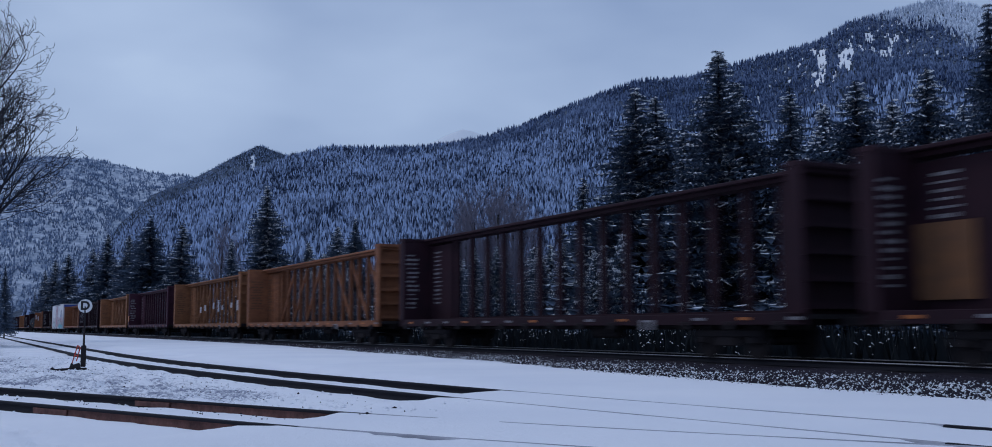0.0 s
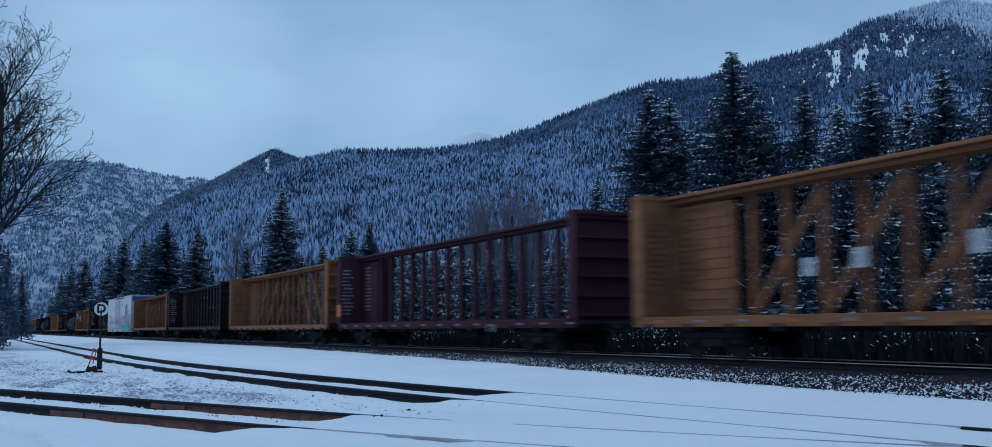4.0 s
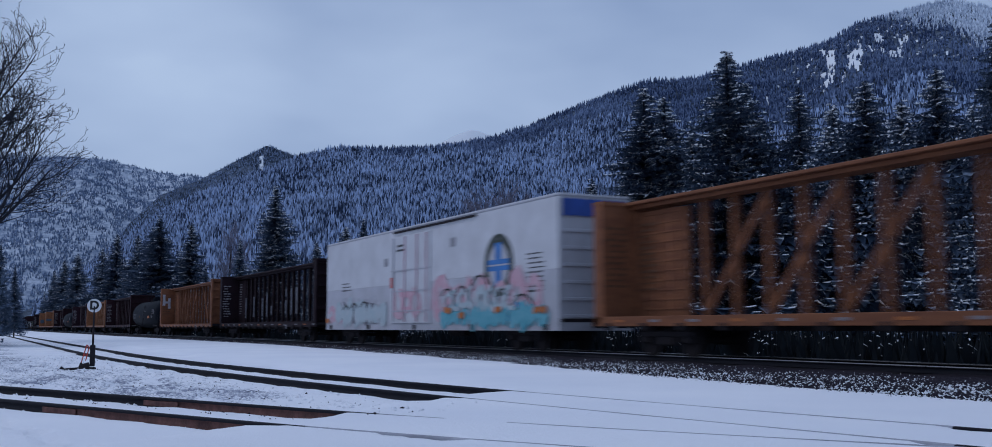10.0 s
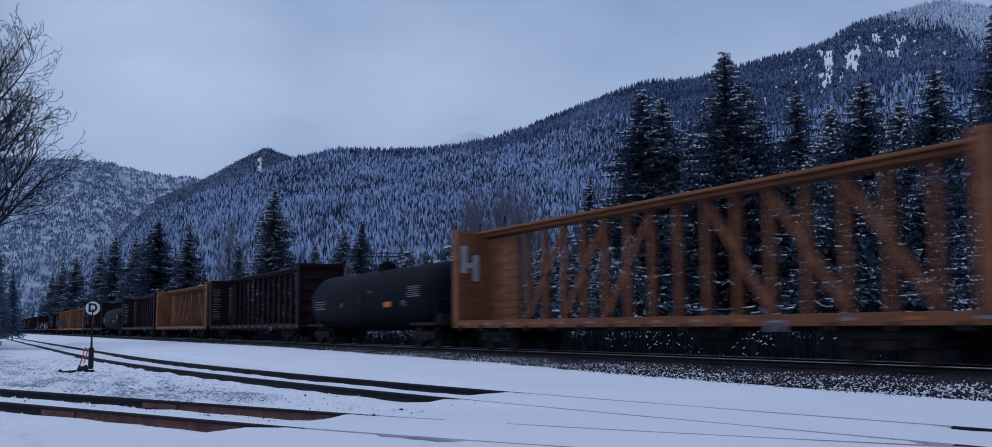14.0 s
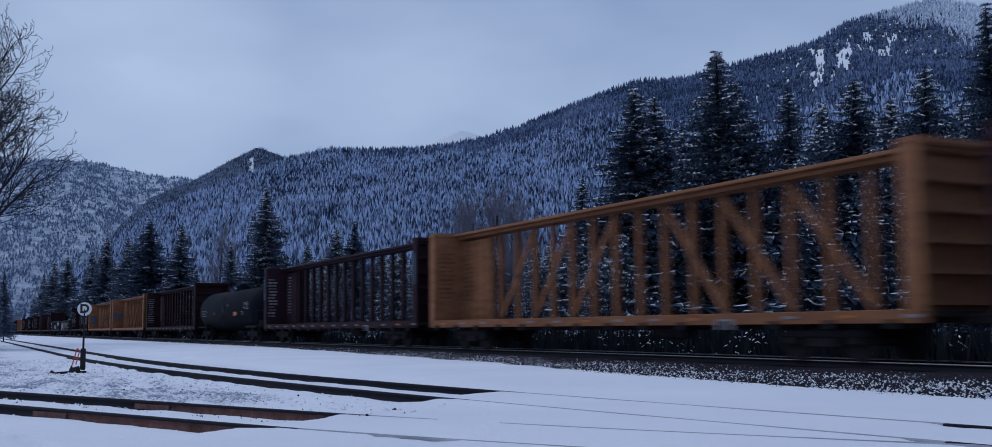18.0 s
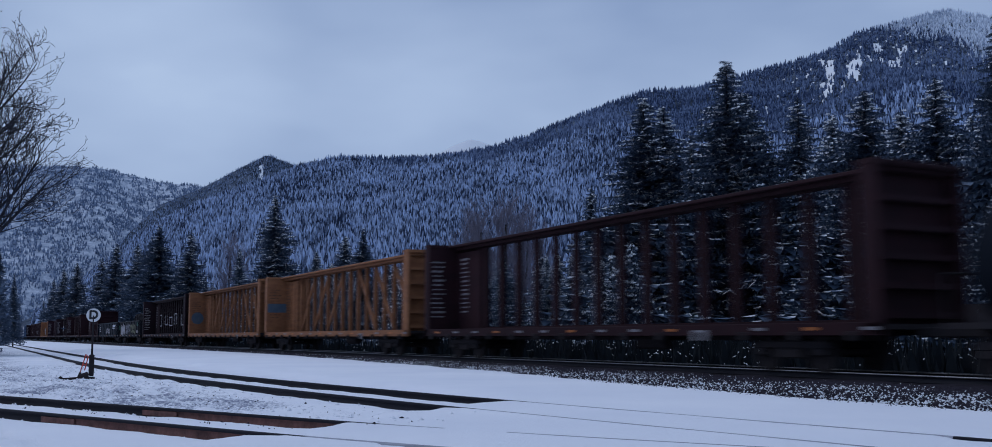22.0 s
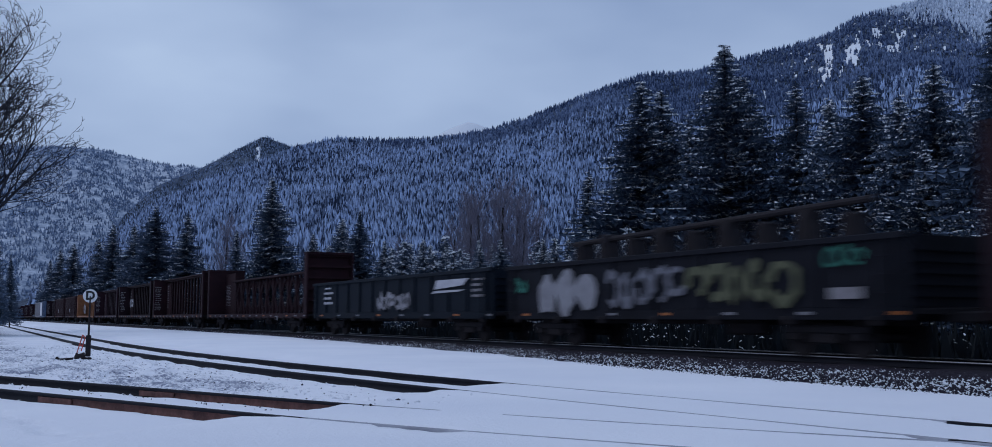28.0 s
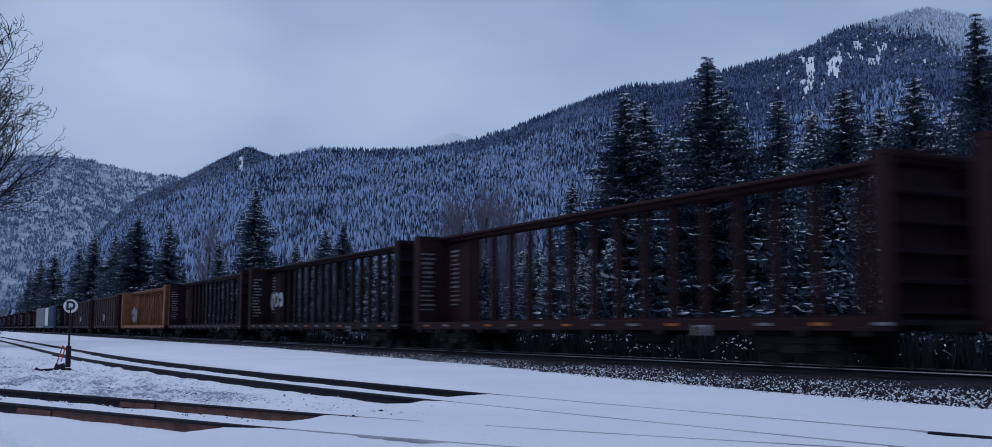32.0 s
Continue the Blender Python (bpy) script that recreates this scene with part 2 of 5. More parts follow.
REEFER_LOW = mat("grey_white_paint", (0.45, 0.45, 0.5), 0.55, second=(0.34, 0.34, 0.37), scale=1.2, amount=0.7)
CAP_BLUE = mat("bright_blue_paint", (0.02, 0.07, 0.32), 0.5, scale=2.0)
DECAL = mat("white_lettering", (0.26, 0.25, 0.27), 0.7, second=(0.12, 0.1, 0.11), scale=4.0)
DECAL_DARK = mat("black_lettering", (0.03, 0.03, 0.035), 0.7, scale=4.0)
DECAL_BLUE = mat("dull_blue_paint", (0.045, 0.08, 0.125), 0.7, second=(0.08, 0.11, 0.14), scale=3.0)
ORANGE = mat("orange_reflector", (0.5, 0.15, 0.03), 0.5, scale=5.0)
PALE = mat("white_reflector", (0.62, 0.62, 0.68), 0.5, scale=5.0)
TAG_DIM = mat("dim_grey_paint", (0.16, 0.165, 0.2), 0.8, second=(0.08, 0.075, 0.09), scale=3.0)
TAG_GREEN = mat("green_spray_paint", (0.02, 0.15, 0.11), 0.8, second=(0.02, 0.08, 0.07), scale=3.0)
TAG_GREY = mat("grey_spray_paint", (0.27, 0.27, 0.3), 0.8, second=(0.14, 0.13, 0.15), scale=2.5)
TAG_WHITE = mat("white_spray_paint", (0.5, 0.5, 0.55), 0.8, second=(0.28, 0.28, 0.32), scale=3.0, amount=0.8)
TAG_TEAL = mat("teal_spray_paint", (0.07, 0.31, 0.39), 0.8, second=(0.18, 0.42, 0.49), scale=3.0)
TAG_PINK = mat("pink_spray_paint", (0.5, 0.27, 0.33), 0.8, second=(0.55, 0.45, 0.5), scale=3.0)
TAG_PALE = mat("pale_spray_paint", (0.34, 0.43, 0.47), 0.8, second=(0.45, 0.47, 0.5), scale=3.0)
TAG_BLUE = mat("blue_spray_paint", (0.05, 0.19, 0.48), 0.8, scale=3.0)
TAG_OLIVE = mat("olive_spray_paint", (0.1, 0.105, 0.06), 0.8, scale=3.0)
EMBLEM_GREEN = mat("dark_green_paint", (0.022, 0.032, 0.026), 0.6, second=(0.04, 0.05, 0.04), scale=4.0)
SIGN_WHITE = mat("sign_white", (0.72, 0.73, 0.75), 0.5, second=(0.55, 0.55, 0.56), scale=5.0)
SIGN_BLACK = mat("sign_black", (0.015, 0.015, 0.017), 0.6, scale=5.0)
RED_TAPE = mat("red_paint", (0.55, 0.06, 0.04), 0.5, scale=6.0)


# ---- mesh helpers ----
def empty(name, m=None):
    ob = new(name)
    ob.empty_display_size = 0.3
    if m:
        ob.matrix_basis = m
    return ob


def part(name, bm, material, parent, label=""):
    me = bpy.data.meshes.new(name)
    bm.to_mesh(me)
    bm.free()
    for mt in material if isinstance(material, (list, tuple)) else [material]:
        me.materials.append(mt)
    ob = new(name, me)
    if parent is not None:
        ob.parent = parent
    if label:
        ob["label"] = label
    return ob


def shared(name, me, parent, m):
    ob = new(name, me)
    ob.parent = parent
    ob.matrix_basis = m
    return ob


def box(bm, x0, x1, y0, y1, z0, z1, bevel=0.0):
    vs = [bm.verts.new((x, y, z)) for z in (z0, z1) for y in (y0, y1) for x in (x0, x1)]
    fs = [bm.faces.new([vs[i] for i in f]) for f in ((0, 2, 3, 1), (4, 5, 7, 6), (0, 1, 5, 4), (2, 6, 7, 3), (0, 4, 6, 2), (1, 3, 7, 5))]
    if bevel:
        es = {e for f in fs for e in f.edges}
        bmesh.ops.bevel(bm, geom=list(es), offset=bevel, segments=1, affect="EDGES", profile=0.5)
    return bm


def bar(bm, a, b, w, d):
    """A straight bar from a to b, w wide in the xz plane and d deep in y."""
    a, b = Vector(a), Vector(b)
    t = (b - a).normalized()
    s = t.cross(Vector((0, 1, 0))).normalized() * (w / 2)
    y = Vector((0, d / 2, 0))
    vs = [bm.verts.new(p + i * s + j * y) for p in (a, b) for j in (-1, 1) for i in (-1, 1)]
    for f in ((0, 2, 3, 1), (4, 5, 7, 6), (0, 1, 5, 4), (2, 6, 7, 3), (0, 4, 6, 2), (1, 3, 7, 5)):
        bm.faces.new([vs[i] for i in f])
    return bm


def tube(bm, p, q, r0, r1=None, n=10, cap=True):
    """A round bar from p to q."""
    p, q = Vector(p), Vector(q)
    r1 = r0 if r1 is None else r1
    t = (q - p).normalized()
    u = t.orthogonal().normalized()
    v = t.cross(u)
    rings = []
    for c, r in ((p, r0), (q, r1)):
        rings.append([bm.verts.new(c + r * (math.cos(2 * math.pi * i / n) * u + math.sin(2 * math.pi * i / n) * v)) for i in range(n)])
    for i in range(n):
        j = (i + 1) % n
        bm.faces.new((rings[0][i], rings[0][j], rings[1][j], rings[1][i]))
    if cap:
        bm.faces.new(rings[0][::-1])
        bm.faces.new(rings[1])
    return bm


def raw_mesh(name, co, faces, mats, index=None):
    """A mesh from arrays: all faces have the same number of corners."""
    co, faces = np.asarray(co, np.float32), np.asarray(faces, np.int32)
    k = faces.shape[1]
    me = bpy.data.meshes.new(name)
    me.vertices.add(len(co))
    me.vertices.foreach_set("co", co.ravel())
    me.loops.add(faces.size)
    me.loops.foreach_set("vertex_index", faces.ravel())
    me.polygons.add(len(faces))
    me.polygons.foreach_set("loop_start", np.arange(0, faces.size, k, dtype=np.int32))
    for mt in mats:
        me.materials.append(mt)
    if index is not None:
        me.polygons.foreach_set("material_index", np.asarray(index, np.int32))
    me.update(calc_edges=True)
    me.validate()
    return me


def wave(x, y, scale, seed=0.0):
    """Smooth cheap noise over arrays, about -1 to 1."""
    x, y = np.asarray(x) / scale, np.asarray(y) / scale
    out = np.zeros(np.broadcast(x, y).shape)
    rnd = np.random.RandomState(int(seed * 10) + 5)
    for k in range(7):
        a, f, ph = rnd.uniform(0, 6.28), rnd.uniform(0.6, 1.9), rnd.uniform(0, 6.28)
        out = out + np.sin((x * math.cos(a) + y * math.sin(a)) * f * 2.0 + ph)
    return out / 4.0


# ---- tracks: where they run ----
TRACK_Y = 18.0      # centre of the main track
RAIL_Z = 0.2       # its rail heads
SPEED = 16.9        # of the train, metres a second
STAND = (-28.7, 3.2)  # where the switch stand is planted
SKEW = 0.0085       # the main track draws away from the x axis by this much for each metre


def yard_y(x):
    """Centre of the siding that runs beside the main track."""
    x = np.asarray(x, float)
    return 5.25 + 0.0026 * np.maximum(0, x + 40) ** 2 + 0.012 * np.maximum(0, -45 - x)


def spur_y(x):
    """Centre of the spur that crosses the foreground."""
    d = np.asarray(x, float) + 11.45
    return 3.39 + 0.43 * d + 0.02 * np.maximum(0, d) ** 2


def offset_path(fy, x0, x1, step, off):
    xs = np.arange(x0, x1 + step, step)
    ys = fy(xs)
    dy = np.gradient(ys, xs)
    k = np.sqrt(1 + dy * dy)
    return xs - off * dy / k, ys + off / k


def ballast_edge(x):
    """Where the gravel shoulder of the main track runs out into the snow."""
    return np.interp(np.asarray(x, float), [-500, -62, -50, -38, -31, -25, -17.5, -13, -9, 10], [20.6, 16.7, 16.2, 15.1, 14.5, 13.9, 12.7, 12.3, 12.2, 12.2])


RAIL_PATHS = {"yard_far": offset_path(yard_y, -46, -2, 0.4, 0.75), "yard_near": offset_path(yard_y, -46, -2, 0.4, -0.75),
              "spur_far": offset_path(spur_y, -34, -3, 0.4, 0.75), "spur_near": offset_path(spur_y, -34, -3, 0.4, -0.75)}
CLEARED_TO = {"yard_far": -14.2, "yard_near": -13.3, "spur_far": -11.7, "spur_near": -10.6}


def near_path(px, py, path):
    """Distance of each point from a path, and the path's x there."""
    best, bx = np.full(px.shape, 1e9), np.zeros(px.shape)
    for i in range(len(path[0]) - 1):
        ax, ay, bx1, by1 = path[0][i], path[1][i], path[0][i + 1], path[1][i + 1]
        dx, dy = bx1 - ax, by1 - ay
        t = np.clip(((px - ax) * dx + (py - ay) * dy) / (dx * dx + dy * dy), 0, 1)
        d = np.hypot(px - ax - t * dx, py - ay - t * dy)
        hit = d < best
        best[hit], bx[hit] = d[hit], (ax + t * dx)[hit]
    return best, bx


def snow_height(px, py):
    z = -0.0035 + 0.0025 * wave(px, py, 3.5, 1) + 0.002 * wave(px, py, 0.9, 2)
    near = (px > -220) & (px < 0) & (py > -8) & (py < 12)
    qx, qy, q = px[near], py[near], z[near]
    # thin snow over the ties where the rails lie open, deep snow towards the crossing
    bound = -8.4 - 0.76 * qy + 0.45 * wave(qx, qy, 1.4, 5) + 0.2 * wave(qx, qy, 0.5, 15)
    thin = np.clip((bound - qx) / 0.9, 0, 1) * np.clip((8.6 + 0.25 * wave(qx, qy, 1.5, 16) - qy) / 0.9, 0, 1)
    thin = thin * thin * (3 - 2 * thin)
    q = q - 0.1 * thin + 0.012 * thin * wave(qx, qy, 0.7, 17)
    rough = np.clip(1.6 - np.abs(qx + 26) / 12, 0, 1) * np.clip(1.5 - np.abs(qy - 2.6) / 1.8, 0, 1) * np.clip((-12 - qx) / 3, 0, 1) * np.clip((qy - spur_y(np.maximum(qx, -32)) - 0.9) / 0.5, 0, 1)
    q = q + rough * (0.075 * wave(qx, qy, 0.3, 3) + 0.07 * wave(qx, qy, 0.7, 4) + 0.02)
    dip = np.clip(1.5 - np.hypot(qx - STAND[0] - 0.3, qy - STAND[1] + 0.3) / 0.8, 0, 1)
    q = q * (1 - dip) - 0.1 * dip
    for name, path in RAIL_PATHS.items():
        d, x = near_path(qx, qy, path)
        end = CLEARED_TO[name] + 0.25 * wave(qx, qy, 0.6, 5)
        open_ = np.clip((end - x) / 0.5, 0, 1)
        if "yard" in name:
            open_ = np.maximum(open_, np.clip((x + (7.0 if "far" in name else 6.2)) / 0.5, 0, 1))
        if name == "spur_near":
            open_ = np.maximum(open_, np.clip(1 - np.abs(x + 8.75) / 0.45, 0, 1))
        trench = np.clip((0.15 + 0.05 * wave(qx, qy, 0.5, 6) - d) / 0.1, 0, 1)
        q = np.minimum(q, q * (1 - open_ * trench) - 0.14 * open_ * trench)
    prints = random.Random(6)
    for i in range(26):
        cx, cy = -15.5 + 0.42 * (i % 13) + prints.uniform(-0.1, 0.1), -1.2 + 0.1 * (i % 13) + 1.1 * (i // 13) + prints.uniform(-0.15, 0.15)
        q = q - 0.085 * np.clip(1 - ((qx - cx) / 0.2) ** 2 - ((qy - cy) / 0.11) ** 2, 0, 1)
    z[near] = q
    bed = np.clip((py - ballast_edge(px)) / 0.5, 0, 1) * np.clip((22.5 - py - SKEW * px) / 1.0, 0, 1)
    fall = np.clip((py + SKEW * px - 21.0) / 3.5, 0, 1)
    return z - 0.22 * bed - 1.4 * fall * fall * (3 - 2 * fall) + 0.02 * wave(px, py, 40, 7) * np.clip((np.hypot(px, py) - 60) / 60, 0, 1)


def spread(a, b, fine, step, far, grow=1.25):
    """Line positions: close together from a to b, growing apart outside."""
    mid = list(np.arange(a, b, fine))
    lo, hi, s = [a - step], [b], step
    while lo[-1] > -far:
        s *= grow
        lo.append(lo[-1] - s)
    s = step
    while hi[-1] < far:
        hi.append(hi[-1] + s)
        s *= grow
    return np.array(lo[::-1] + mid + hi)


def build_ground():
    xs, ys = spread(-47, 1, 0.14, 0.5, 4600), spread(-1, 13, 0.09, 0.4, 4600)
    gx, gy = np.meshgrid(xs, ys)
    gz = snow_height(gx.copy().ravel(), gy.copy().ravel())
    co = np.stack([gx.ravel(), gy.ravel(), gz], 1)
    nx, ny = len(xs), len(ys)
    i = (np.arange(ny - 1)[:, None] * nx + np.arange(nx - 1)[None]).ravel()
    me = raw_mesh("ground", co, np.stack([i, i + 1, i + nx + 1, i + nx], 1), [SNOW])
    px, py = co[:, 0], co[:, 1]
    mid = 0.5 * (np.where(px > -30, spur_y(np.maximum(px, -30)) + 0.9, -5.0) + yard_y(px) - 0.9)
    wide = np.maximum(yard_y(px) - 0.9 - mid, 0.3)
    # flecks among the tracks: dirt, with small shadows of the snow painted in
    dirt_shade = np.clip(1.8 * (1 - np.abs(py - mid) / wide), 0, 1) * np.clip((-11 - px) / 5, 0, 1) * np.clip((px + 150) / 60, 0, 1)
    dirt_shade = np.maximum(dirt_shade * (0.58 + 0.16 * wave(px, py, 2.2, 8) + 0.22 * wave(px, py, 0.6, 18)), 0.62 * np.clip((-45 - px) / 25, 0, 1) * np.clip((7 - py) / 4, 0, 1) * np.clip((py + 25) / 20, 0, 1))
    dirt_shade = np.maximum(dirt_shade, 0.9 * np.clip(1 - np.abs(py + SKEW * px - 16.0) / 1.6, 0, 1) * np.clip((px + 300) / 100, 0, 1))
    # ground past the track darkened in colour for the forest edge's shade
    dirt_shade = np.maximum(dirt_shade, 0.95 * np.clip((py - 20.5) / 2, 0, 1) * np.clip((300 - py) / 40, 0, 1))
    at = me.attributes.new("dirt_shade", "FLOAT", "POINT")
    at.data.foreach_set("value", dirt_shade.astype(np.float32))
    me.polygons.foreach_set("use_smooth", np.ones(len(me.polygons), bool))
    return tagged(new("ground", me), "snow-covered flat ground with trodden patches beside the tracks", "ground", kind="structure")


build_ground()


def sweep_rail(name, path, z, parent, head, material, label=""):
    """A rail with foot, web and head along a path."""
    prof = [(-0.07, -0.16), (0.07, -0.16), (0.07, -0.145), (0.012, -0.125), (0.012, -0.045), (0.037, -0.035), (0.037, -0.006), (0.03, 0.0), (-0.03, 0.0), (-0.037, -0.006), (-0.037, -0.035), (-0.012, -0.045), (-0.012, -0.125), (-0.07, -0.145)]
    xs, ys = np.asarray(path[0]), np.asarray(path[1])
    tx, ty = np.gradient(xs), np.gradient(ys)
    k = np.hypot(tx, ty)
    nx, ny = -ty / k, tx / k
    co = np.concatenate([np.stack([xs + o * nx, ys + o * ny, np.full(len(xs), z + h)], 1)[:, None] for o, h in prof], 1).reshape(-1, 3)
    n, p = len(xs), len(prof)
    faces, idx = [], []
    for i in range(n - 1):
        for j in range(p):
            faces.append((i * p + j, i * p + (j + 1) % p, (i + 1) * p + (j + 1) % p, (i + 1) * p + j))
            idx.append(1 if 5 <= j <= 9 else 0)
    me = raw_mesh(name, co, faces, [material, head], idx)
    ob = new(name, me)
    ob.parent = parent
    if label:
        ob["label"] = label
    return ob


def build_tracks():
    main = tagged(empty("main_track"), "main railway track with polished rails on dark ballast", "railway track", kind="structure")
    for off in (-0.75, 0.75):
        xs = np.concatenate([np.arange(-900, -60, 20.0), np.arange(-60, 62, 4.0)])
        sweep_rail("rail", (xs, TRACK_Y + off - SKEW * xs), RAIL_Z, main, RAIL_SHINE, RAIL_DARK)
    tie = part("tie", box(bmesh.new(), -0.115, 0.115, -1.3, 1.3, -0.17, 0, 0.012), TIE, main)
    tie.matrix_basis = pose(-80, TRACK_Y + 80 * SKEW, RAIL_Z - 0.165)
    for i in range(1, 170):
        shared("tie", tie.data, main, pose(-80 + i * 0.54, TRACK_Y + SKEW * (80 - i * 0.54), RAIL_Z - 0.165, 0, 0, random.uniform(-0.6, 0.6)))
    for nm, fy, names, lab, x0 in (("siding_track", yard_y, ("yard_far", "yard_near"), "siding with dark rails half buried in snow", -46), ("spur_track", spur_y, ("spur_far", "spur_near"), "rusty spur track half buried in snow", -34)):
        root = tagged(empty(nm), lab, "railway track", kind="structure")
        for key in names:
            far = key == "yard_far" or key == "yard_near"
            path = RAIL_PATHS[key]
            if far:
                c = int(np.searchsorted(path[0], CLEARED_TO[key] + 0.4))
                sweep_rail("rail", (path[0][:c + 1], path[1][:c + 1]), 0.0, root, RAIL_DARK, RAIL_DARK)
                e = int(np.searchsorted(path[0], -7.0 if key == "yard_far" else -6.2))
                sweep_rail("rail", (path[0][c:e + 1], path[1][c:e + 1]), 0.0, root, RAIL_FROST, RAIL_DARK, "snow-dusted rail")
                sweep_rail("rail", (path[0][e:], path[1][e:]), 0.0, root, RAIL_DARK, RAIL_DARK)
                continue
            k = int(np.searchsorted(path[0], -15.4 if key == "spur_far" else -14.7))
            sweep_rail("rail", (path[0][:k + 1], path[1][:k + 1]), 0.0, root, RAIL_DARK, RAIL_DARK)
            c = int(np.searchsorted(path[0], CLEARED_TO[key] + 0.4))
            sweep_rail("rail", (path[0][k:c + 1], path[1][k:c + 1]), 0.0, root, RAIL_DARK, RUST, "rusty rail")
            sweep_rail("rail", (path[0][c:], path[1][c:]), 0.0, root, RAIL_FROST, RUST, "snow-dusted rail")
            slope = math.degrees(math.atan2(path[1][k + 1] - path[1][k], path[0][k + 1] - path[0][k]))
            for side in (-1, 1):
                jb = part("joint_bar", box(bmesh.new(), -0.42, 0.42, -0.012, 0.012, -0.12, -0.045, 0.006), RUST, root, "rusty joint bar")
                jb.matrix_basis = pose(path[0][k], path[1][k], 0, 0, 0, slope) @ pose(0, 0.03 * side, 0)
        if far:
            for off in (-0.75, 0.75):
                sweep_rail("rail", offset_path(yard_y, -420, -46, 6.0, off), 0.0, root, RAIL_DARK, RAIL_DARK)
        for i in range(60):
            x = x0 + i * 0.54
            s = (fy(x + 0.1) - fy(x - 0.1)) / 0.2
            if x < -9.5:
                shared("tie", tie.data, root, pose(x, float(fy(x)), -0.165, 0, 0, math.degrees(math.atan(float(s))) + random.uniform(-1, 1)))


build_tracks()


def stone_field(name, xs, ys, zs, sizes, mats, index=None):
    """Many small angular stones in one mesh."""
    n = len(xs)
    rnd = np.random.RandomState(11)
    base = np.array([(1, 0, 0), (0, 1, 0), (-1, 0, 0), (0, -1, 0), (0, 0, 0.8), (0, 0, -0.6)], float)
    tri = np.array([(0, 1, 4), (1, 2, 4), (2, 3, 4), (3, 0, 4), (1, 0, 5), (2, 1, 5), (3, 2, 5), (0, 3, 5)])
    v = base[None] * sizes[:, None, None] * rnd.uniform(0.6, 1.3, (n, 6, 3))
    a = rnd.uniform(0, 6.28, n)
    c, s = np.cos(a)[:, None], np.sin(a)[:, None]
    v = np.stack([v[..., 0] * c - v[..., 1] * s, v[..., 0] * s + v[..., 1] * c, v[..., 2]], -1)
    v += np.stack([xs, ys, zs], 1)[:, None]
    f = (tri[None] + 6 * np.arange(n)[:, None, None]).reshape(-1, 3)
    return raw_mesh(name, v.reshape(-1, 3), f, mats, None if index is None else np.repeat(index, 8))


def build_ballast():
    # the bed itself
    xs = np.concatenate([np.arange(-900, -60, 12.0), np.arange(-60, 30, 0.5), np.arange(30, 200, 10.0)])
    rows = []
    for off, z in ((-0.25, -0.12), (0.5, -0.02), (1.0, None), (2.0, None)):
        e = ballast_edge(xs) + 0.35 * wave(xs, xs * 0, 1.2, 9) if off < 0.6 else None
        if e is not None:
            rows.append(np.stack([xs, e + off, np.full(len(xs), z)], 1))
    for y, z in ((16.5, 0.02), (17.0, 0.04), (19.0, 0.04), (19.8, 0.03), (21.5, -0.5), (23.5, -1.6)):
        rows.append(np.stack([xs, y - SKEW * xs, np.full(len(xs), z) + 0.02 * wave(xs, xs * 0 + y, 1.0, 10)], 1))
    rows[1][:, 1] = np.minimum(rows[1][:, 1], 16.45 - SKEW * xs)
    rows[0][:, 1] = np.minimum(rows[0][:, 1], 16.2 - SKEW * xs)
    co = np.concatenate(rows)
    n = len(xs)
    f = [(r * n + i, r * n + i + 1, (r + 1) * n + i + 1, (r + 1) * n + i) for r in range(len(rows) - 1) for i in range(n - 1)]
    tagged(new("ballast_bed", raw_mesh("ballast_bed", co, f, [STONE])), "dark gravel bed under the main track", "ballast", kind="structure")
    # loose stones, the nearest stretch, and thin snow left between them
    rnd = np.random.RandomState(4)
    n = 90000
    x = np.where(rnd.rand(n) < 0.5, rnd.uniform(-45, 2, n), rnd.uniform(-100, 2, n))
    edge = ballast_edge(x)
    y = edge - 0.35 + rnd.rand(n) ** 1.15 * (17.2 - SKEW * x - edge)
    z = np.interp(y - edge, [-0.3, 0.2, 1.5], [-0.035, -0.01, 0.01])
    snowy = rnd.rand(n) < np.interp(y + SKEW * x, [14.3, 16.0], [0.38, 0.06]) + 0.16 * (wave(x, y, 1.3, 12) > 0.15) + 0.2 * np.clip((-24 - x) / 12, 0, 1)
    me = stone_field("gravel", x, y, z, rnd.uniform(0.016, 0.05, n) * np.where(snowy, 0.75, 1.0) * np.clip(-x / 26, 1, 2), [STONE, BRANCH_SNOW], snowy.astype(int))
    tagged(new("gravel", me), "loose dark gravel with snow between the stones", "gravel", kind="stuff")
    # dark clods in the trodden snow by the switch
    n = 1300
    x, y = rnd.uniform(-42, -11, n), rnd.normal(2.7, 1.4, n)
    keep = (np.abs(y - yard_y(x)) > 1.2) & (y > spur_y(x) + 0.2)
    x, y = x[keep], y[keep]
    me = stone_field("clods", x, y, snow_height(x.copy(), y.copy()) + 0.005, rnd.uniform(0.006, 0.018, len(x)) * (1 + (rnd.rand(len(x)) < 0.03) * 1.2), [STONE])
    tagged(new("clods", me), "dark clods of frozen gravel lying in trodden snow", "gravel", kind="stuff")
    # broken crust in the trodden snow, and snow clinging to the tie ends along the spur's rails
    n = 3800
    x, y = rnd.uniform(-44, -11, n), rnd.normal(2.6, 1.5, n)
    keep = (np.abs(np.abs(y - yard_y(x)) - 0.75) > 0.25) & (y > spur_y(x) + 1.0)
    x, y = x[keep], y[keep]
    xs, ys, zs, sz = [x], [y], [snow_height(x.copy(), y.copy())], [rnd.uniform(0.015, 0.045, len(x))]
    for key in ("spur_far", "spur_near"):
        path = RAIL_PATHS[key]
        for side in (-1, 1):
            px = np.arange(-33, -10.8, 0.135)
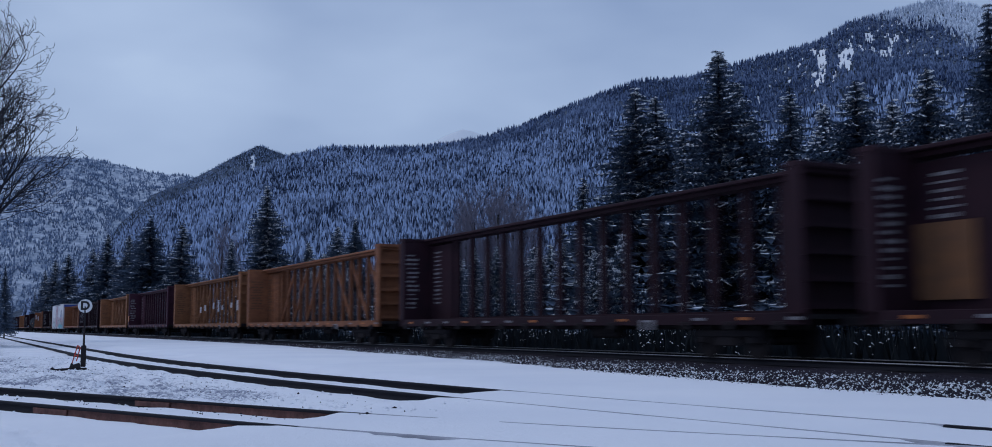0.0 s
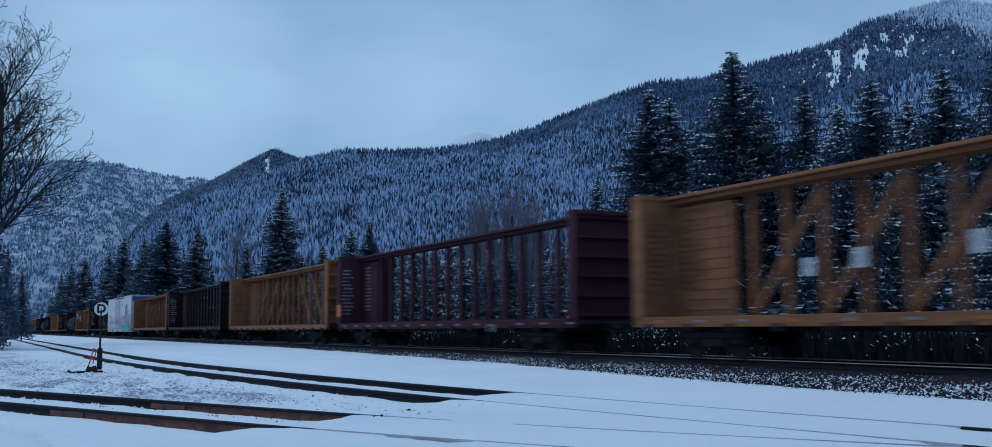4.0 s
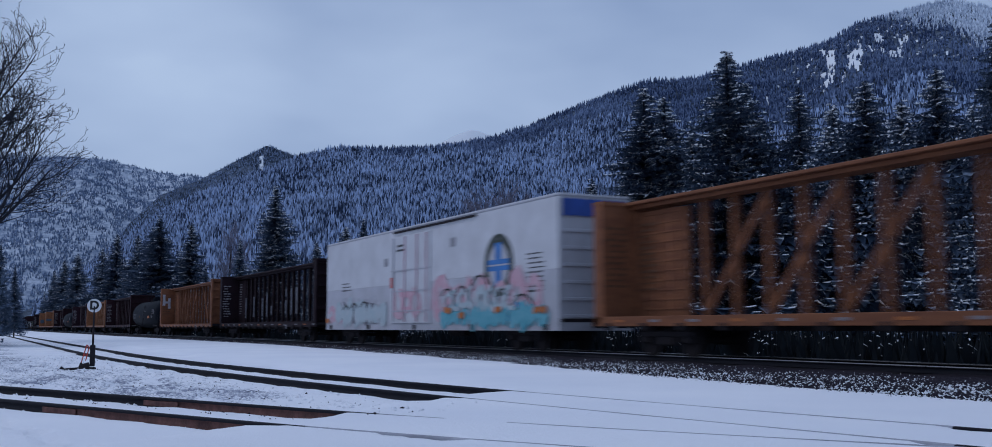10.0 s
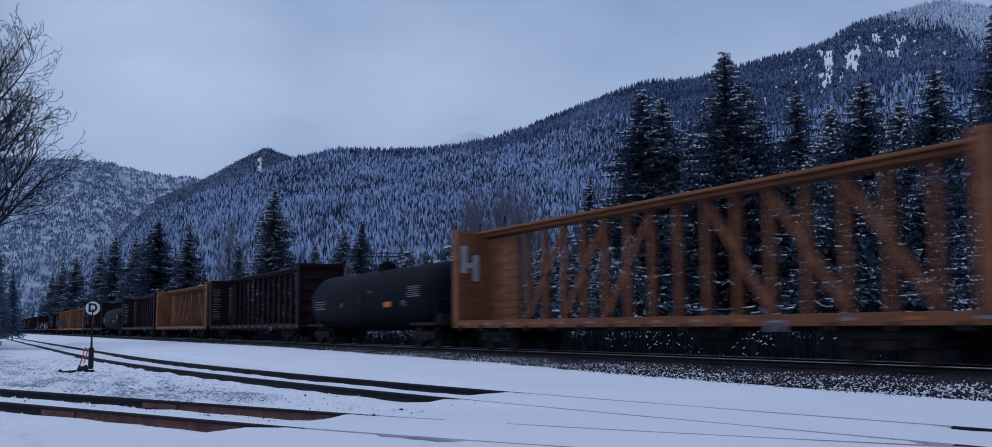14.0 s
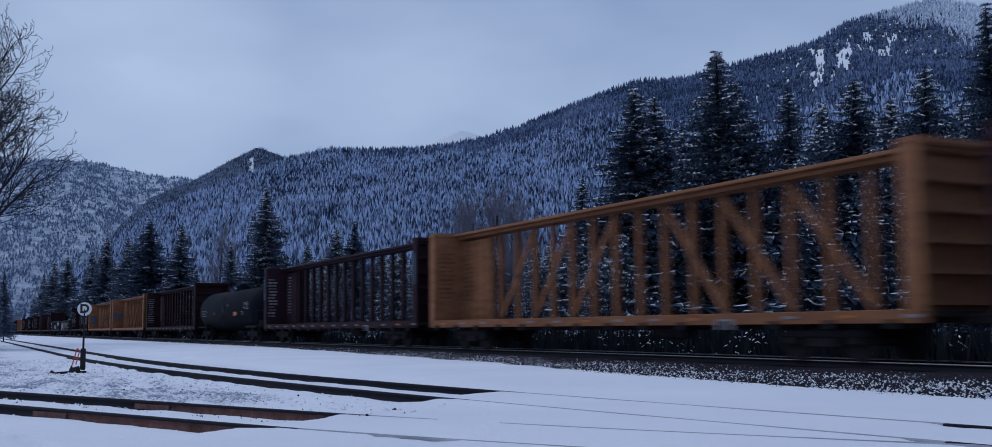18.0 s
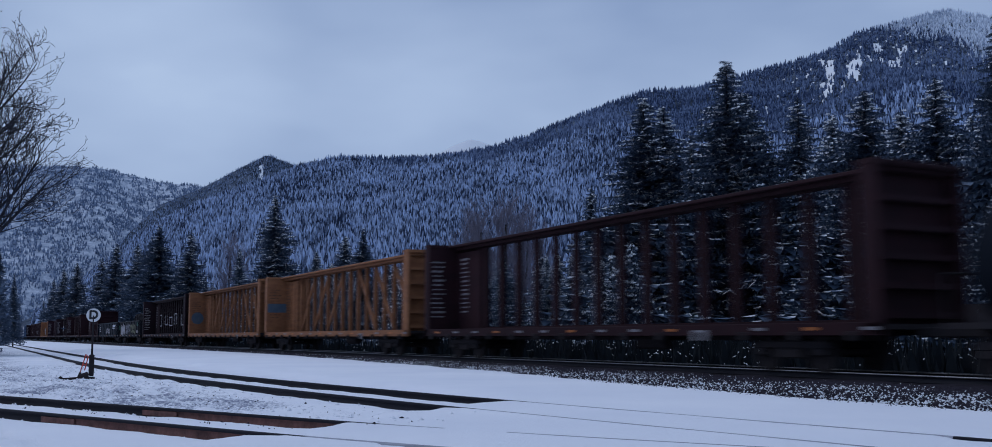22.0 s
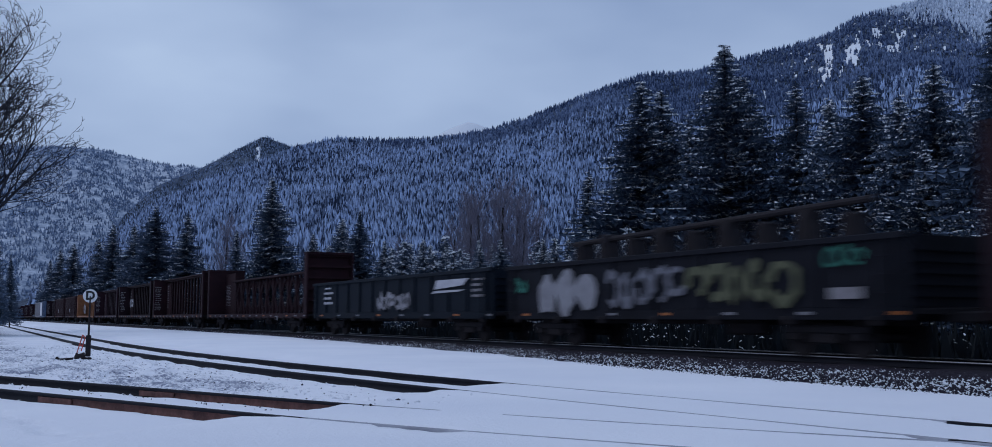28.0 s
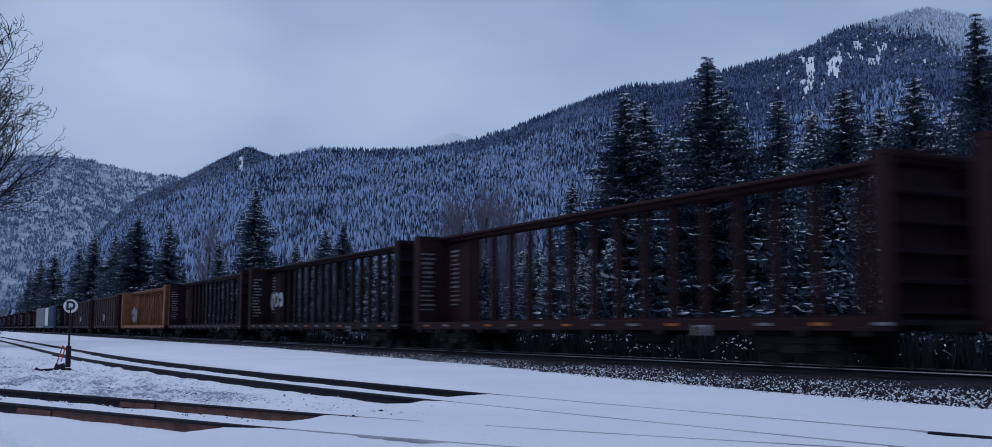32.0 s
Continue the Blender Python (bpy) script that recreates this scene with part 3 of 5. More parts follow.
            px = px + rnd.normal(0, 0.04, len(px))
            py = np.interp(px, path[0], path[1]) + side * rnd.uniform(0.1, 0.17, len(px)) * 1.1
            px = px - side * 0.05
            on = rnd.rand(len(px)) < np.where(px < -15, 0.7, 0.6) * (np.sin(px * 11.6) > -0.3)
            xs.append(px[on])
            ys.append(py[on])
            zs.append(np.where(px[on] < -15, -0.115, -0.13))
            sz.append(np.where(px[on] < -15, rnd.uniform(0.02, 0.042, on.sum()), rnd.uniform(0.012, 0.03, on.sum())))
    me = stone_field("snow_lumps", np.concatenate(xs), np.concatenate(ys), np.concatenate(zs), np.concatenate(sz), [SNOW])
    tagged(new("snow_lumps", me), "broken lumps of crusted snow among the tracks", "snow", kind="stuff")


build_ballast()


# ---- mountains and far forest ----
def profile(az, pairs):
    """Skyline: tangent of elevation at each azimuth (degrees from the track's far end)."""
    return np.interp(az, [p[0] for p in pairs], [p[1] for p in pairs])


MAIN_SKY = [(-6, 0.0), (2, 0.01), (4.1, 0.027), (5.5, 0.05), (7.0, 0.072), (8.5, 0.096), (9.8, 0.112), (11.9, 0.131), (13.4, 0.142), (15.1, 0.154), (16.8, 0.167), (18.9, 0.178), (24.6, 0.181), (27.5, 0.19), (30.5, 0.207), (34.8, 0.236),
            (36.6, 0.246), (39.1, 0.246), (41.6, 0.256), (46.4, 0.273), (48.1, 0.289), (51.3, 0.298), (52.6, 0.301), (54.3, 0.291), (58, 0.27), (70, 0.2), (110, 0.12), (180, 0.1)]
HILL_SKY = [(4, 0.0), (6, 0.05), (8, 0.1), (9.5, 0.127), (11.4, 0.142), (12.6, 0.154), (13.9, 0.168), (14.3, 0.1712), (15.0, 0.1785), (15.2, 0.1782), (16.1, 0.1727), (16.9, 0.1678), (19, 0.155), (26, 0.13)]
FAR_SKY = [(-40, 0.1), (-12, 0.14), (2, 0.156), (5.2, 0.158), (6.6, 0.1575), (8.2, 0.152), (9.4, 0.147), (11.4, 0.1455), (12.8, 0.136), (18, 0.11), (24, 0.08)]
GHOST_SKY = [(22, 0.15), (23.9, 0.176), (25.4, 0.191), (26.6, 0.199), (27.5, 0.194), (29, 0.187), (33, 0.15)]


def range_z(az, r, sky, foot, ridge, tree, power, seed):
    u = (r - foot) / (ridge - foot)
    e = profile(az, sky) - 0.55 * tree / ridge
    a = np.radians(az)
    x, y = -r * np.cos(a), r * np.sin(a)
    gully = 0.045 * wave(az * 40, r * 0.25, 90, seed) + 0.02 * wave(x, y, 60, seed + 1)
    up = np.clip(u, 0, 1) ** power * (1 + gully * np.clip(4 * (1 - u), 0, 1) * np.clip(3 * u, 0, 1))
    down = np.where(u > 1, 1 - 0.9 * (u - 1), 1.0)
    return -1.6 + (np.maximum(e, 0) * ridge + 2.6) * up * down


def mountain(name, label, sky, az0, az1, foot, ridge, tree, power, seed, material, step=0.5, rings=70, chutes=None):
    az = np.arange(az0, az1 + step, step)
    if chutes:
        c0, c1 = chutes[1:]
        az = np.concatenate([np.arange(az0, c0, step), np.arange(c0, c1, 0.12), np.arange(c1, az1 + step, step)])
    r = np.linspace(foot, ridge * 1.35, rings)
    ga, gr = np.meshgrid(az, r)
    z = range_z(ga, gr, sky, foot, ridge, tree, power, seed)
    a = np.radians(ga)
    co = np.stack([-gr * np.cos(a), gr * np.sin(a), z], -1).reshape(-1, 3)
    nx, ny = len(az), len(r)
    i = (np.arange(ny - 1)[:, None] * nx + np.arange(nx - 1)[None]).ravel()
    me = raw_mesh(name, co, np.stack([i, i + nx, i + nx + 1, i + 1], 1), [material, CHUTE])
    if chutes:
        mid_az, mid_u = ga[:-1, :-1].ravel() + 0.06, (gr[:-1, :-1].ravel() - foot) / (ridge - foot)
        me.polygons.foreach_set("material_index", chutes[0](mid_az, mid_u).astype(np.int32))
    me.polygons.foreach_set("use_smooth", np.ones(len(me.polygons), bool))
    return tagged(new(name, me), label, "mountain", kind="structure")


def far_forest(name, label, n, sky, az0, az1, foot, ridge, tree, power, seed, material, near=0.02, bare=None, slim=0.2, high=1.03, size=1.0):
    """Many small conifers on a slope, in one mesh: two stacked ragged skirts each."""
    rnd = np.random.RandomState(seed + 77)
    az = rnd.uniform(az0, az1, n)
    u = rnd.uniform(near, high, n)
    r = foot + (ridge - foot) * u
    keep = profile(az, sky) * ridge > 12
    if bare is not None:
        keep &= ~bare(az, u, rnd)
    az, r = az[keep], r[keep]
    n = len(az)
    z = range_z(az, r, sky, foot, ridge, tree, power, seed)
    a = np.radians(az)
    h = size * tree * rnd.uniform(0.55, 1.25, n)
    w = h * slim * rnd.uniform(0.75, 1.25, n)
    t = np.arange(5) * 2 * math.pi / 5
    turn = rnd.uniform(0, 6.28, n)
    jag = rnd.uniform(0.6, 1.25, (n, 10))
    ring = np.stack([np.cos(t[None] + turn[:, None]), np.sin(t[None] + turn[:, None])], -1)
    v = np.zeros((n, 12, 3))
    v[:, 0:5, :2] = ring * (w[:, None] * jag[:, :5])[..., None]
    v[:, 0:5, 2] = h[:, None] * (0.08 + 0.1 * jag[:, 5:])
    v[:, 5, 2] = h * 0.72
    v[:, 6:11, :2] = ring * (0.62 * w[:, None] * jag[:, 5:])[..., None]
    v[:, 6:11, 2] = h[:, None] * (0.4 + 0.08 * jag[:, :5])
    v[:, 11, 2] = h
    v[:, 11, :2] = rnd.normal(0, 0.02, (n, 2)) * h[:, None]
    v += np.stack([-r * np.cos(a), r * np.sin(a), z - 0.5], 1)[:, None]
    tri = np.array([(i, (i + 1) % 5, 5) for i in range(5)] + [(6 + i, 6 + (i + 1) % 5, 11) for i in range(5)])
    f = (tri[None] + 12 * np.arange(n)[:, None, None]).reshape(-1, 3)
    return tagged(new(name, raw_mesh(name, v.reshape(-1, 3), f, [material])), label, "forest", kind="stuff")


def open_snow(az, u):
    """Bare snowy chutes under the high summit: centre bearing, height share, half width, half height."""
    best = np.full(np.shape(az), -9.0)
    speck = np.clip((az - 42) / 2, 0, 1) * np.clip((u - 0.62) / 0.08, 0, 1) * np.clip((1.0 - u) / 0.05, 0, 1)
    for ca, cu, wa, wu in ((46.48, 0.769, 0.36, 0.05), (46.64, 0.85, 0.22, 0.075), (46.27, 0.93, 0.16, 0.03), (47.88, 0.772, 0.38, 0.055), (48.16, 0.82, 0.2, 0.03), (47.6, 0.742, 0.17, 0.025), (49.09, 0.878, 0.22, 0.028),
                           (49.3, 0.822, 0.14, 0.02), (48.72, 0.822, 0.14, 0.02), (50.17, 0.835, 0.15, 0.052), (49.83, 0.8, 0.22, 0.02), (50.43, 0.863, 0.12, 0.028), (45.03, 0.754, 0.14, 0.03), (43.2, 0.72, 0.1, 0.025)):
        best = np.maximum(best, 1 - ((az - ca) / wa) ** 2 - ((u - cu) / wu) ** 2)
    return (best + 0.6 * wave(az * 30, u * 500, 10, 21) + 0.6 * wave(az * 30, u * 400, 4, 22) > -0.1) | (speck * wave(az * 40, u * 700, 6, 24) > 0.72)


def clearing(az, u, rnd):
    return open_snow(az, u) & (rnd.rand(len(az)) < 0.84)


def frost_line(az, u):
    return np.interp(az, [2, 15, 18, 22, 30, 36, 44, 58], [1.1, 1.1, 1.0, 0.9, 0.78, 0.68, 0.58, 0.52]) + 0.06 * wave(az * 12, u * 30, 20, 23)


def below(az, u, rnd):
    high = u > frost_line(az, u) + rnd.uniform(-0.05, 0.05, len(az))
    return high | clearing(az, u, rnd)


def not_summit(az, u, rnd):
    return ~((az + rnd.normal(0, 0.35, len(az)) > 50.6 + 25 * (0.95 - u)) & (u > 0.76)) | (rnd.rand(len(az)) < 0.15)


def above(az, u, rnd):
    return (u < frost_line(az, u) + rnd.uniform(-0.08, 0.05, len(az))) | clearing(az, u, rnd) | ((az + rnd.normal(0, 0.35, len(az)) > 50.9 + 25 * (0.95 - u)) & (u > 0.8))


def far_glades(az, u, rnd):
    return wave(az * 30, u * 500, 14, 26) + 0.6 * wave(az * 30, u * 500, 5, 27) > 0.42


def hill_snow(az, u):
    """A bare snowy strip below the pointed hill's top."""
    drift = 0.5 * wave(az * 30, u * 300, 6, 25) + 0.7 * wave(az * 30, u * 300, 2.5, 28)
    return (((az - 14.78) / 0.13) ** 2 + ((u - 0.88) / 0.045) ** 2 + drift < 1) | (((az - 14.4) / 0.09) ** 2 + ((u - 0.8) / 0.04) ** 2 + drift < 1)


def hill_patch(az, u, rnd):
    return hill_snow(az, u) & (rnd.rand(len(az)) < 0.12)


def build_mountains():
    # the summit's snow white stands in for haze in front of it
    mountain("distant_summit", "faint summit whitened with snow colour in place of haze", GHOST_SKY, 22, 33, 3300, 4300, 0, 1.0, 41, BRANCH_SNOW)
    mountain("far_mountain", "distant snow-dusted mountain side, its colours paled for haze", FAR_SKY, -40, 24, 2300, 3400, 10, 0.9, 31, FAR_SLOPE)
    far_forest("far_forest", "distant frosted conifer forest, its dark tone blued for haze", 26000, FAR_SKY, -3, 14, 2300, 3400, 13, 0.9, 31, FROST_HAZE_FAR, bare=far_glades, size=0.75)
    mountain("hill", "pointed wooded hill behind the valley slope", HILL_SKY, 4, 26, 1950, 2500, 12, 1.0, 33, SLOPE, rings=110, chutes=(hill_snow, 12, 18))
    far_forest("hill_forest", "snow-dusted forest on a pointed hill, paled in colour as haze", 22000, HILL_SKY, 6, 20, 1950, 2500, 12, 1.0, 33, FROST_HAZE_HILL, bare=hill_patch, size=0.5)
    mountain("mountain", "steep wooded mountain with snowy slopes and bare chutes", MAIN_SKY, -6, 180, 480, 1850, 13, 1.25, 35, SLOPE, step=0.6, rings=230, chutes=(open_snow, 41, 56))
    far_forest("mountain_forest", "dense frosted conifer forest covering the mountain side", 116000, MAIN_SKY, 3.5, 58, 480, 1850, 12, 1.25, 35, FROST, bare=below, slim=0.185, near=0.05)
    far_forest("ridge_forest", "dark conifer forest along the mountain ridge", 42000, MAIN_SKY, 2, 58, 480, 1850, 13.0, 1.25, 35, FROST_HAZE_UP, near=0.5, bare=above, slim=0.2, size=0.75)
    far_forest("summit_forest", "frosted conifers at the summit, whitened in colour in place of mist", 12000, MAIN_SKY, 49, 58, 480, 1850, 13.0, 1.25, 35, MIST_WHITE, near=0.7, bare=not_summit, slim=0.2, size=0.75)


build_mountains()


# ---- trees ----
def conifer_meshes(seed, h, r, per_level, gap, snow, ragged=0.3):
    """Trunk and crown of a spruce: whorls of drooping boughs with side twigs, some laden with snow."""
    rnd = random.Random(seed)
    co, tri, idx = [], [], []

    def add(p, q, s, m):
        k = len(co)
        co.extend((p, q, s))
        tri.append((k, k + 1, k + 2))
        idx.append(m)

    z = h * 0.05
    while z < h * 0.985:
        f = z / h
        reach = 1.12 * r * (1 - f) ** 0.9 * (0.5 + 0.5 * min(1, f * 4 + 0.4)) * (0.94 + 0.12 * math.sin(z * 1.7 + seed)) + 0.08
        n = max(6, int(1.25 * per_level * (1 - 0.4 * f)))
        for i in range(n):
            a = rnd.uniform(0, 2 * math.pi)
            clump = math.sin(3 * a + 1.3 * z + seed) * math.sin(2.1 * z + a + 2 * seed)
            lng = reach * rnd.uniform(1 - ragged - 0.15, 1 + ragged * 0.5) * (0.9 + 0.3 * clump)
            droop = rnd.uniform(0.05, 0.6)
            c, s = math.cos(a), math.sin(a)
            z0 = z + rnd.uniform(-0.5, 0.5) * gap
            laden = rnd.random() < 1.25 * snow * (1 - 0.65 * f) * (1 + 0.7 * clump)
            pts = []
            for k in range(9):
                t = k / 8
                d = lng * t
                pts.append((d, z0 - droop * lng * (t - 0.45 * t * t * t)))
            for k in range(8):
                (d0, za), (d1, zb) = pts[k], pts[k + 1]
                wd = min(0.125 * lng * (1.15 - k / 8.7) + 0.04, 0.34)
                p = (d0 * c, d0 * s, za)
                for side in (-1, 1):
                    for rep in range(2):
                        tw = wd * (rnd.uniform(0.7, 1.8) if rep else rnd.uniform(0.2, 0.8))
                        fw = wd * rnd.uniform(0.4, 1.5)
                        sg = wd * (rnd.uniform(-0.2, 0.6) if rep else rnd.uniform(0.6, 1.6))
                        q = ((d0 + fw) * c - side * tw * s, (d0 + fw) * s + side * tw * c, za - sg)
                        e = (d1 * c, d1 * s, zb)
                        if side > 0:
                            add(p, e, q, 0)
                        else:
                            add(p, q, e, 0)
                if laden and k and rnd.random() < 0.7:
                    sw = rnd.uniform(0.03, 0.075) * (0.5 + 0.5 * min(1, lng))
                    up = rnd.uniform(0.03, 0.09)
                    cut = rnd.uniform(0.2, 0.8)
                    # snow caught on one drooping side twig
                    side = rnd.choice((-1, 1))
                    fw, tw, sg = wd * rnd.uniform(0.3, 1.0), wd * rnd.uniform(0.5, 1.5), wd * rnd.uniform(0.1, 1.1)
                    tip = ((d0 + fw) * c - side * tw * s, (d0 + fw) * s + side * tw * c, za - sg + 0.03)
                    add((d0 * c, d0 * s, za + 0.06), ((d0 + 0.08) * c, (d0 + 0.08) * s, za - 0.03), tip, 1)
                    d1, zb = d0 + cut * (d1 - d0), za + cut * (zb - za)
                    dm = d0 + 0.4 * (d1 - d0)
                    lt = (dm * c - sw * s, dm * s + sw * c, za - 0.04)
                    rt = (dm * c + sw * s, dm * s - sw * c, za - 0.04)
                    hi = (d0 * c, d0 * s, za + up)
                    ot = ((d1 + 0.05) * c, (d1 + 0.05) * s, zb + 0.02)
                    add(rt, ot, hi, 1)
                    add(ot, lt, hi, 1)
        z += gap * (1 - 0.55 * f) * rnd.uniform(0.8, 1.2)
    crown = raw_mesh("crown", co, tri, [NEEDLE, BRANCH_SNOW], idx)
    bm = bmesh.new()
    tube(bm, (0, 0, -0.9), (0, 0, h * 0.55), 0.012 * h + 0.03, 0.008 * h, 8)
    tube(bm, (0, 0, h * 0.55), (0, 0, h * 0.99), 0.008 * h, 0.01, 6)
    trunk = bpy.data.meshes.new("trunk")
    bm.to_mesh(trunk)
    bm.free()
    trunk.materials.append(BARK)
    return trunk, crown


def place(az, d_y=None, r=None):
    a = radians(az)
    r = r if r else d_y / math.sin(a)
    return -r * math.cos(a), r * math.sin(a), r


SPRUCE = {"tall": conifer_meshes(1, 15, 4.2, 19, 0.34, 0.68), "broad": conifer_meshes(2, 14, 5.0, 21, 0.36, 0.85), "slim": conifer_meshes(3, 15, 3.4, 17, 0.36, 0.42),
          "young": conifer_meshes(4, 6, 2.2, 14, 0.26, 0.7), "dark": conifer_meshes(5, 16, 4.3, 18, 0.36, 0.16), "snowy": conifer_meshes(6, 12, 4.0, 18, 0.36, 0.95)}
SPRUCE_H = {"tall": 15, "broad": 14, "slim": 15, "young": 6, "dark": 16, "snowy": 12}
SPRUCE_LABEL = {"tall": "tall dark spruce with snow-dusted boughs", "broad": "broad spruce with snow on its boughs", "slim": "slim dark spruce beside the railway", "young": "young spruce heavy with snow",
                "dark": "tall dark spruce with little snow", "snowy": "spruce with boughs laden with snow"}


def spruce(kind, x, y, height, turn, widen=1.0):
    s = height / SPRUCE_H[kind]
    root = tagged(empty("spruce_tree", pose(x, y, -1.45 if y > 22 else 0.35, random.uniform(-1.5, 1.5), random.uniform(-1.5, 1.5), turn)), SPRUCE_LABEL[kind], "conifer", group="conifers behind the railway")
    root.scale = (s * widen, s * widen, s)
    for nm, me in zip(("trunk", "crown"), SPRUCE[kind]):
        shared(nm, me, root, Matrix.Identity(4))
    return root


def build_conifers():
    rnd = random.Random(8)
    # those that stand out, by bearing, distance across and height tangent
    for kind, az, y, tan, wide in (("tall", 41.0, 38, 0.269, 1.2), ("broad", 41.95, 39, 0.238, 1.1), ("tall", 36.4, 36, 0.238, 1.25), ("broad", 37.15, 37, 0.228, 1.05), ("slim", 44.8, 40, 0.233, 1.1), ("broad", 48.6, 38, 0.233, 1.2), ("snowy", 46.6, 40, 0.212, 0.95),
                                   ("broad", 51.8, 36, 0.2404, 1.0), ("dark", 55.3, 33, 0.29, 0.95), ("snowy", 53.4, 33, 0.18, 1.0), ("snowy", 50.2, 36, 0.21, 1.0), ("snowy", 57.5, 34, 0.25, 1.0), ("snowy", 54.8, 31, 0.155, 1.1),
                                   ("tall", 15.76, 29, 0.1375, 1.15), ("dark", 20.3, 33, 0.106, 1.1), ("broad", 19.6, 34, 0.099, 1.0), ("slim", 11.0, 29, 0.0997, 1.55), ("dark", 9.68, 29, 0.1055, 1.55), ("dark", 9.2, 30, 0.094, 1.55), ("slim", 8.43, 30, 0.087, 1.55), ("slim", 7.33, 29, 0.087, 1.55),
                                   ("slim", 6.7, 30, 0.073, 1.55), ("slim", 5.51, 29, 0.068, 1.55), ("slim", 4.91, 29, 0.062, 1.55), ("slim", 4.4, 30, 0.052, 1.2), ("broad", 17.9, 34, 0.083, 1.0), ("slim", 33.2, 40, 0.148, 1.1), ("broad", 10.2, 27.5, 0.05, 1.0), ("slim", 13.8, 34, 0.085, 1.1)):
        px, py, r = place(az, y)
        spruce(kind, px, py, tan * r + 2.45, rnd.uniform(0, 360), wide * (1.22 if az > 30 else 1.1))
    # the rows between and behind them
    for i in range(60):
        az = rnd.uniform(16.5, 37)
        y = rnd.uniform(29, 50)
        px, py, r = place(az, y)
        spruce(rnd.choice(["young", "snowy", "young", "broad"]), px, py, min((0.045 + 0.03 * rnd.random() + 0.0012 * (az - 16)) * r + 2.4, 9.5), rnd.uniform(0, 360))
    for i in range(34):
        az = rnd.uniform(35.5, 60)
        y = rnd.uniform(33, 58)
        px, py, r = place(az, y)
        spruce(rnd.choice(["tall", "broad", "slim", "snowy", "dark"]), px, py, (0.13 + 0.075 * rnd.random()) * r + 2.4, rnd.uniform(0, 360))
    for i in range(26):
        az = rnd.uniform(3.6, 16)
        y = rnd.uniform(30, 48)
        px, py, r = place(az, y)
        spruce(rnd.choice(["slim", "dark", "slim", "broad"]), px, py, rnd.uniform(0.5, 0.85) * profile(az, [(3, 0.04), (5, 0.058), (9, 0.09), (11, 0.085), (16, 0.065)]) * r + 2.4, rnd.uniform(0, 360))
    for i in range(8):
        az = rnd.uniform(18, 58)
        px, py, r = place(az, rnd.uniform(23.5, 27))
        spruce("dark", px, py, rnd.uniform(1.6, 2.8), rnd.uniform(0, 360), 1.3)


build_conifers()


def branching(seed, height, spread_, levels, first, twig_mat, bend=0.06, thin=0.011):
    """Bare tree: trunk and a crown of ever finer limbs, as two meshes."""
    rnd = random.Random(seed)
    data = {"trunk": ([], []), "crown": ([], [])}

    def limb(key, p, q, r0, r1, n):
        co, fs = data[key]
        t = (q - p).normalized()
        u = t.orthogonal().normalized()
        v = t.cross(u)
        k = len(co)
        for c, r in ((p, r0), (q, r1)):
            for i in range(n):
                co.append(c + r * (math.cos(6.2832 * i / n) * u + math.sin(6.2832 * i / n) * v))
        fs.extend((k + i, k + (i + 1) % n, k + n + (i + 1) % n, k + n + i) for i in range(n))

    def grow(p, d, length, rad, level):
        steps = 10 if level == 0 else 6 if level == 1 else 4 if level == 2 else 2
        for s in range(steps):
            d = (d + Vector((rnd.gauss(0, bend if level else 0.03), rnd.gauss(0, bend if level else 0.03), rnd.gauss(0.07 if level else 0.02, 0.05)))).normalized()
            q = p + d * (length / steps)
            r2 = rad * (1 - 0.6 * (s + 1) / steps)
            limb("crown" if level else "trunk", p, q, max(rad * (1 - 0.6 * s / steps), thin), max(r2, 0.8 * thin), 7 if level < 1 else 4 if level < 3 else 3)
            p = q
            if level < levels and (level or s >= first):
                for _ in range(3 if level == 0 else 2 if level < 2 else 1):
                    a = rnd.uniform(0, 6.283)
                    u = d.orthogonal().normalized()
                    side = u * math.cos(a) + d.cross(u) * math.sin(a)
                    nd = (d * rnd.uniform(0.7, 1.0) + side * spread_ * rnd.uniform(0.7, 1.25)).normalized()
                    grow(p, nd, length * rnd.uniform(0.34, 0.52) * (0.75 * (1 - 0.45 * s / steps) if not level else 1.0), r2 * (rnd.uniform(0.32, 0.5) if not level else rnd.uniform(0.4, 0.6)), level + 1)

    grow(Vector((0, 0, -0.2)), Vector((0, 0, 1)), height * 0.92, height * 0.017, 0)
    return [raw_mesh(nm, [tuple(c) for c in data[nm][0]], data[nm][1], [mt]) for nm, mt in (("trunk", BARK), ("crown", twig_mat))]


def bare_tree(meshes, x, y, s, turn, label):
    root = tagged(empty("bare_tree", pose(x, y, -1.4 if y > 22 else -0.1, 0, 0, turn)), label, "tree")
    root.scale = (s, s, s)
    for nm, me in zip(("trunk", "crown"), meshes):
        shared(nm, me, root, Matrix.Identity(4))
    return root


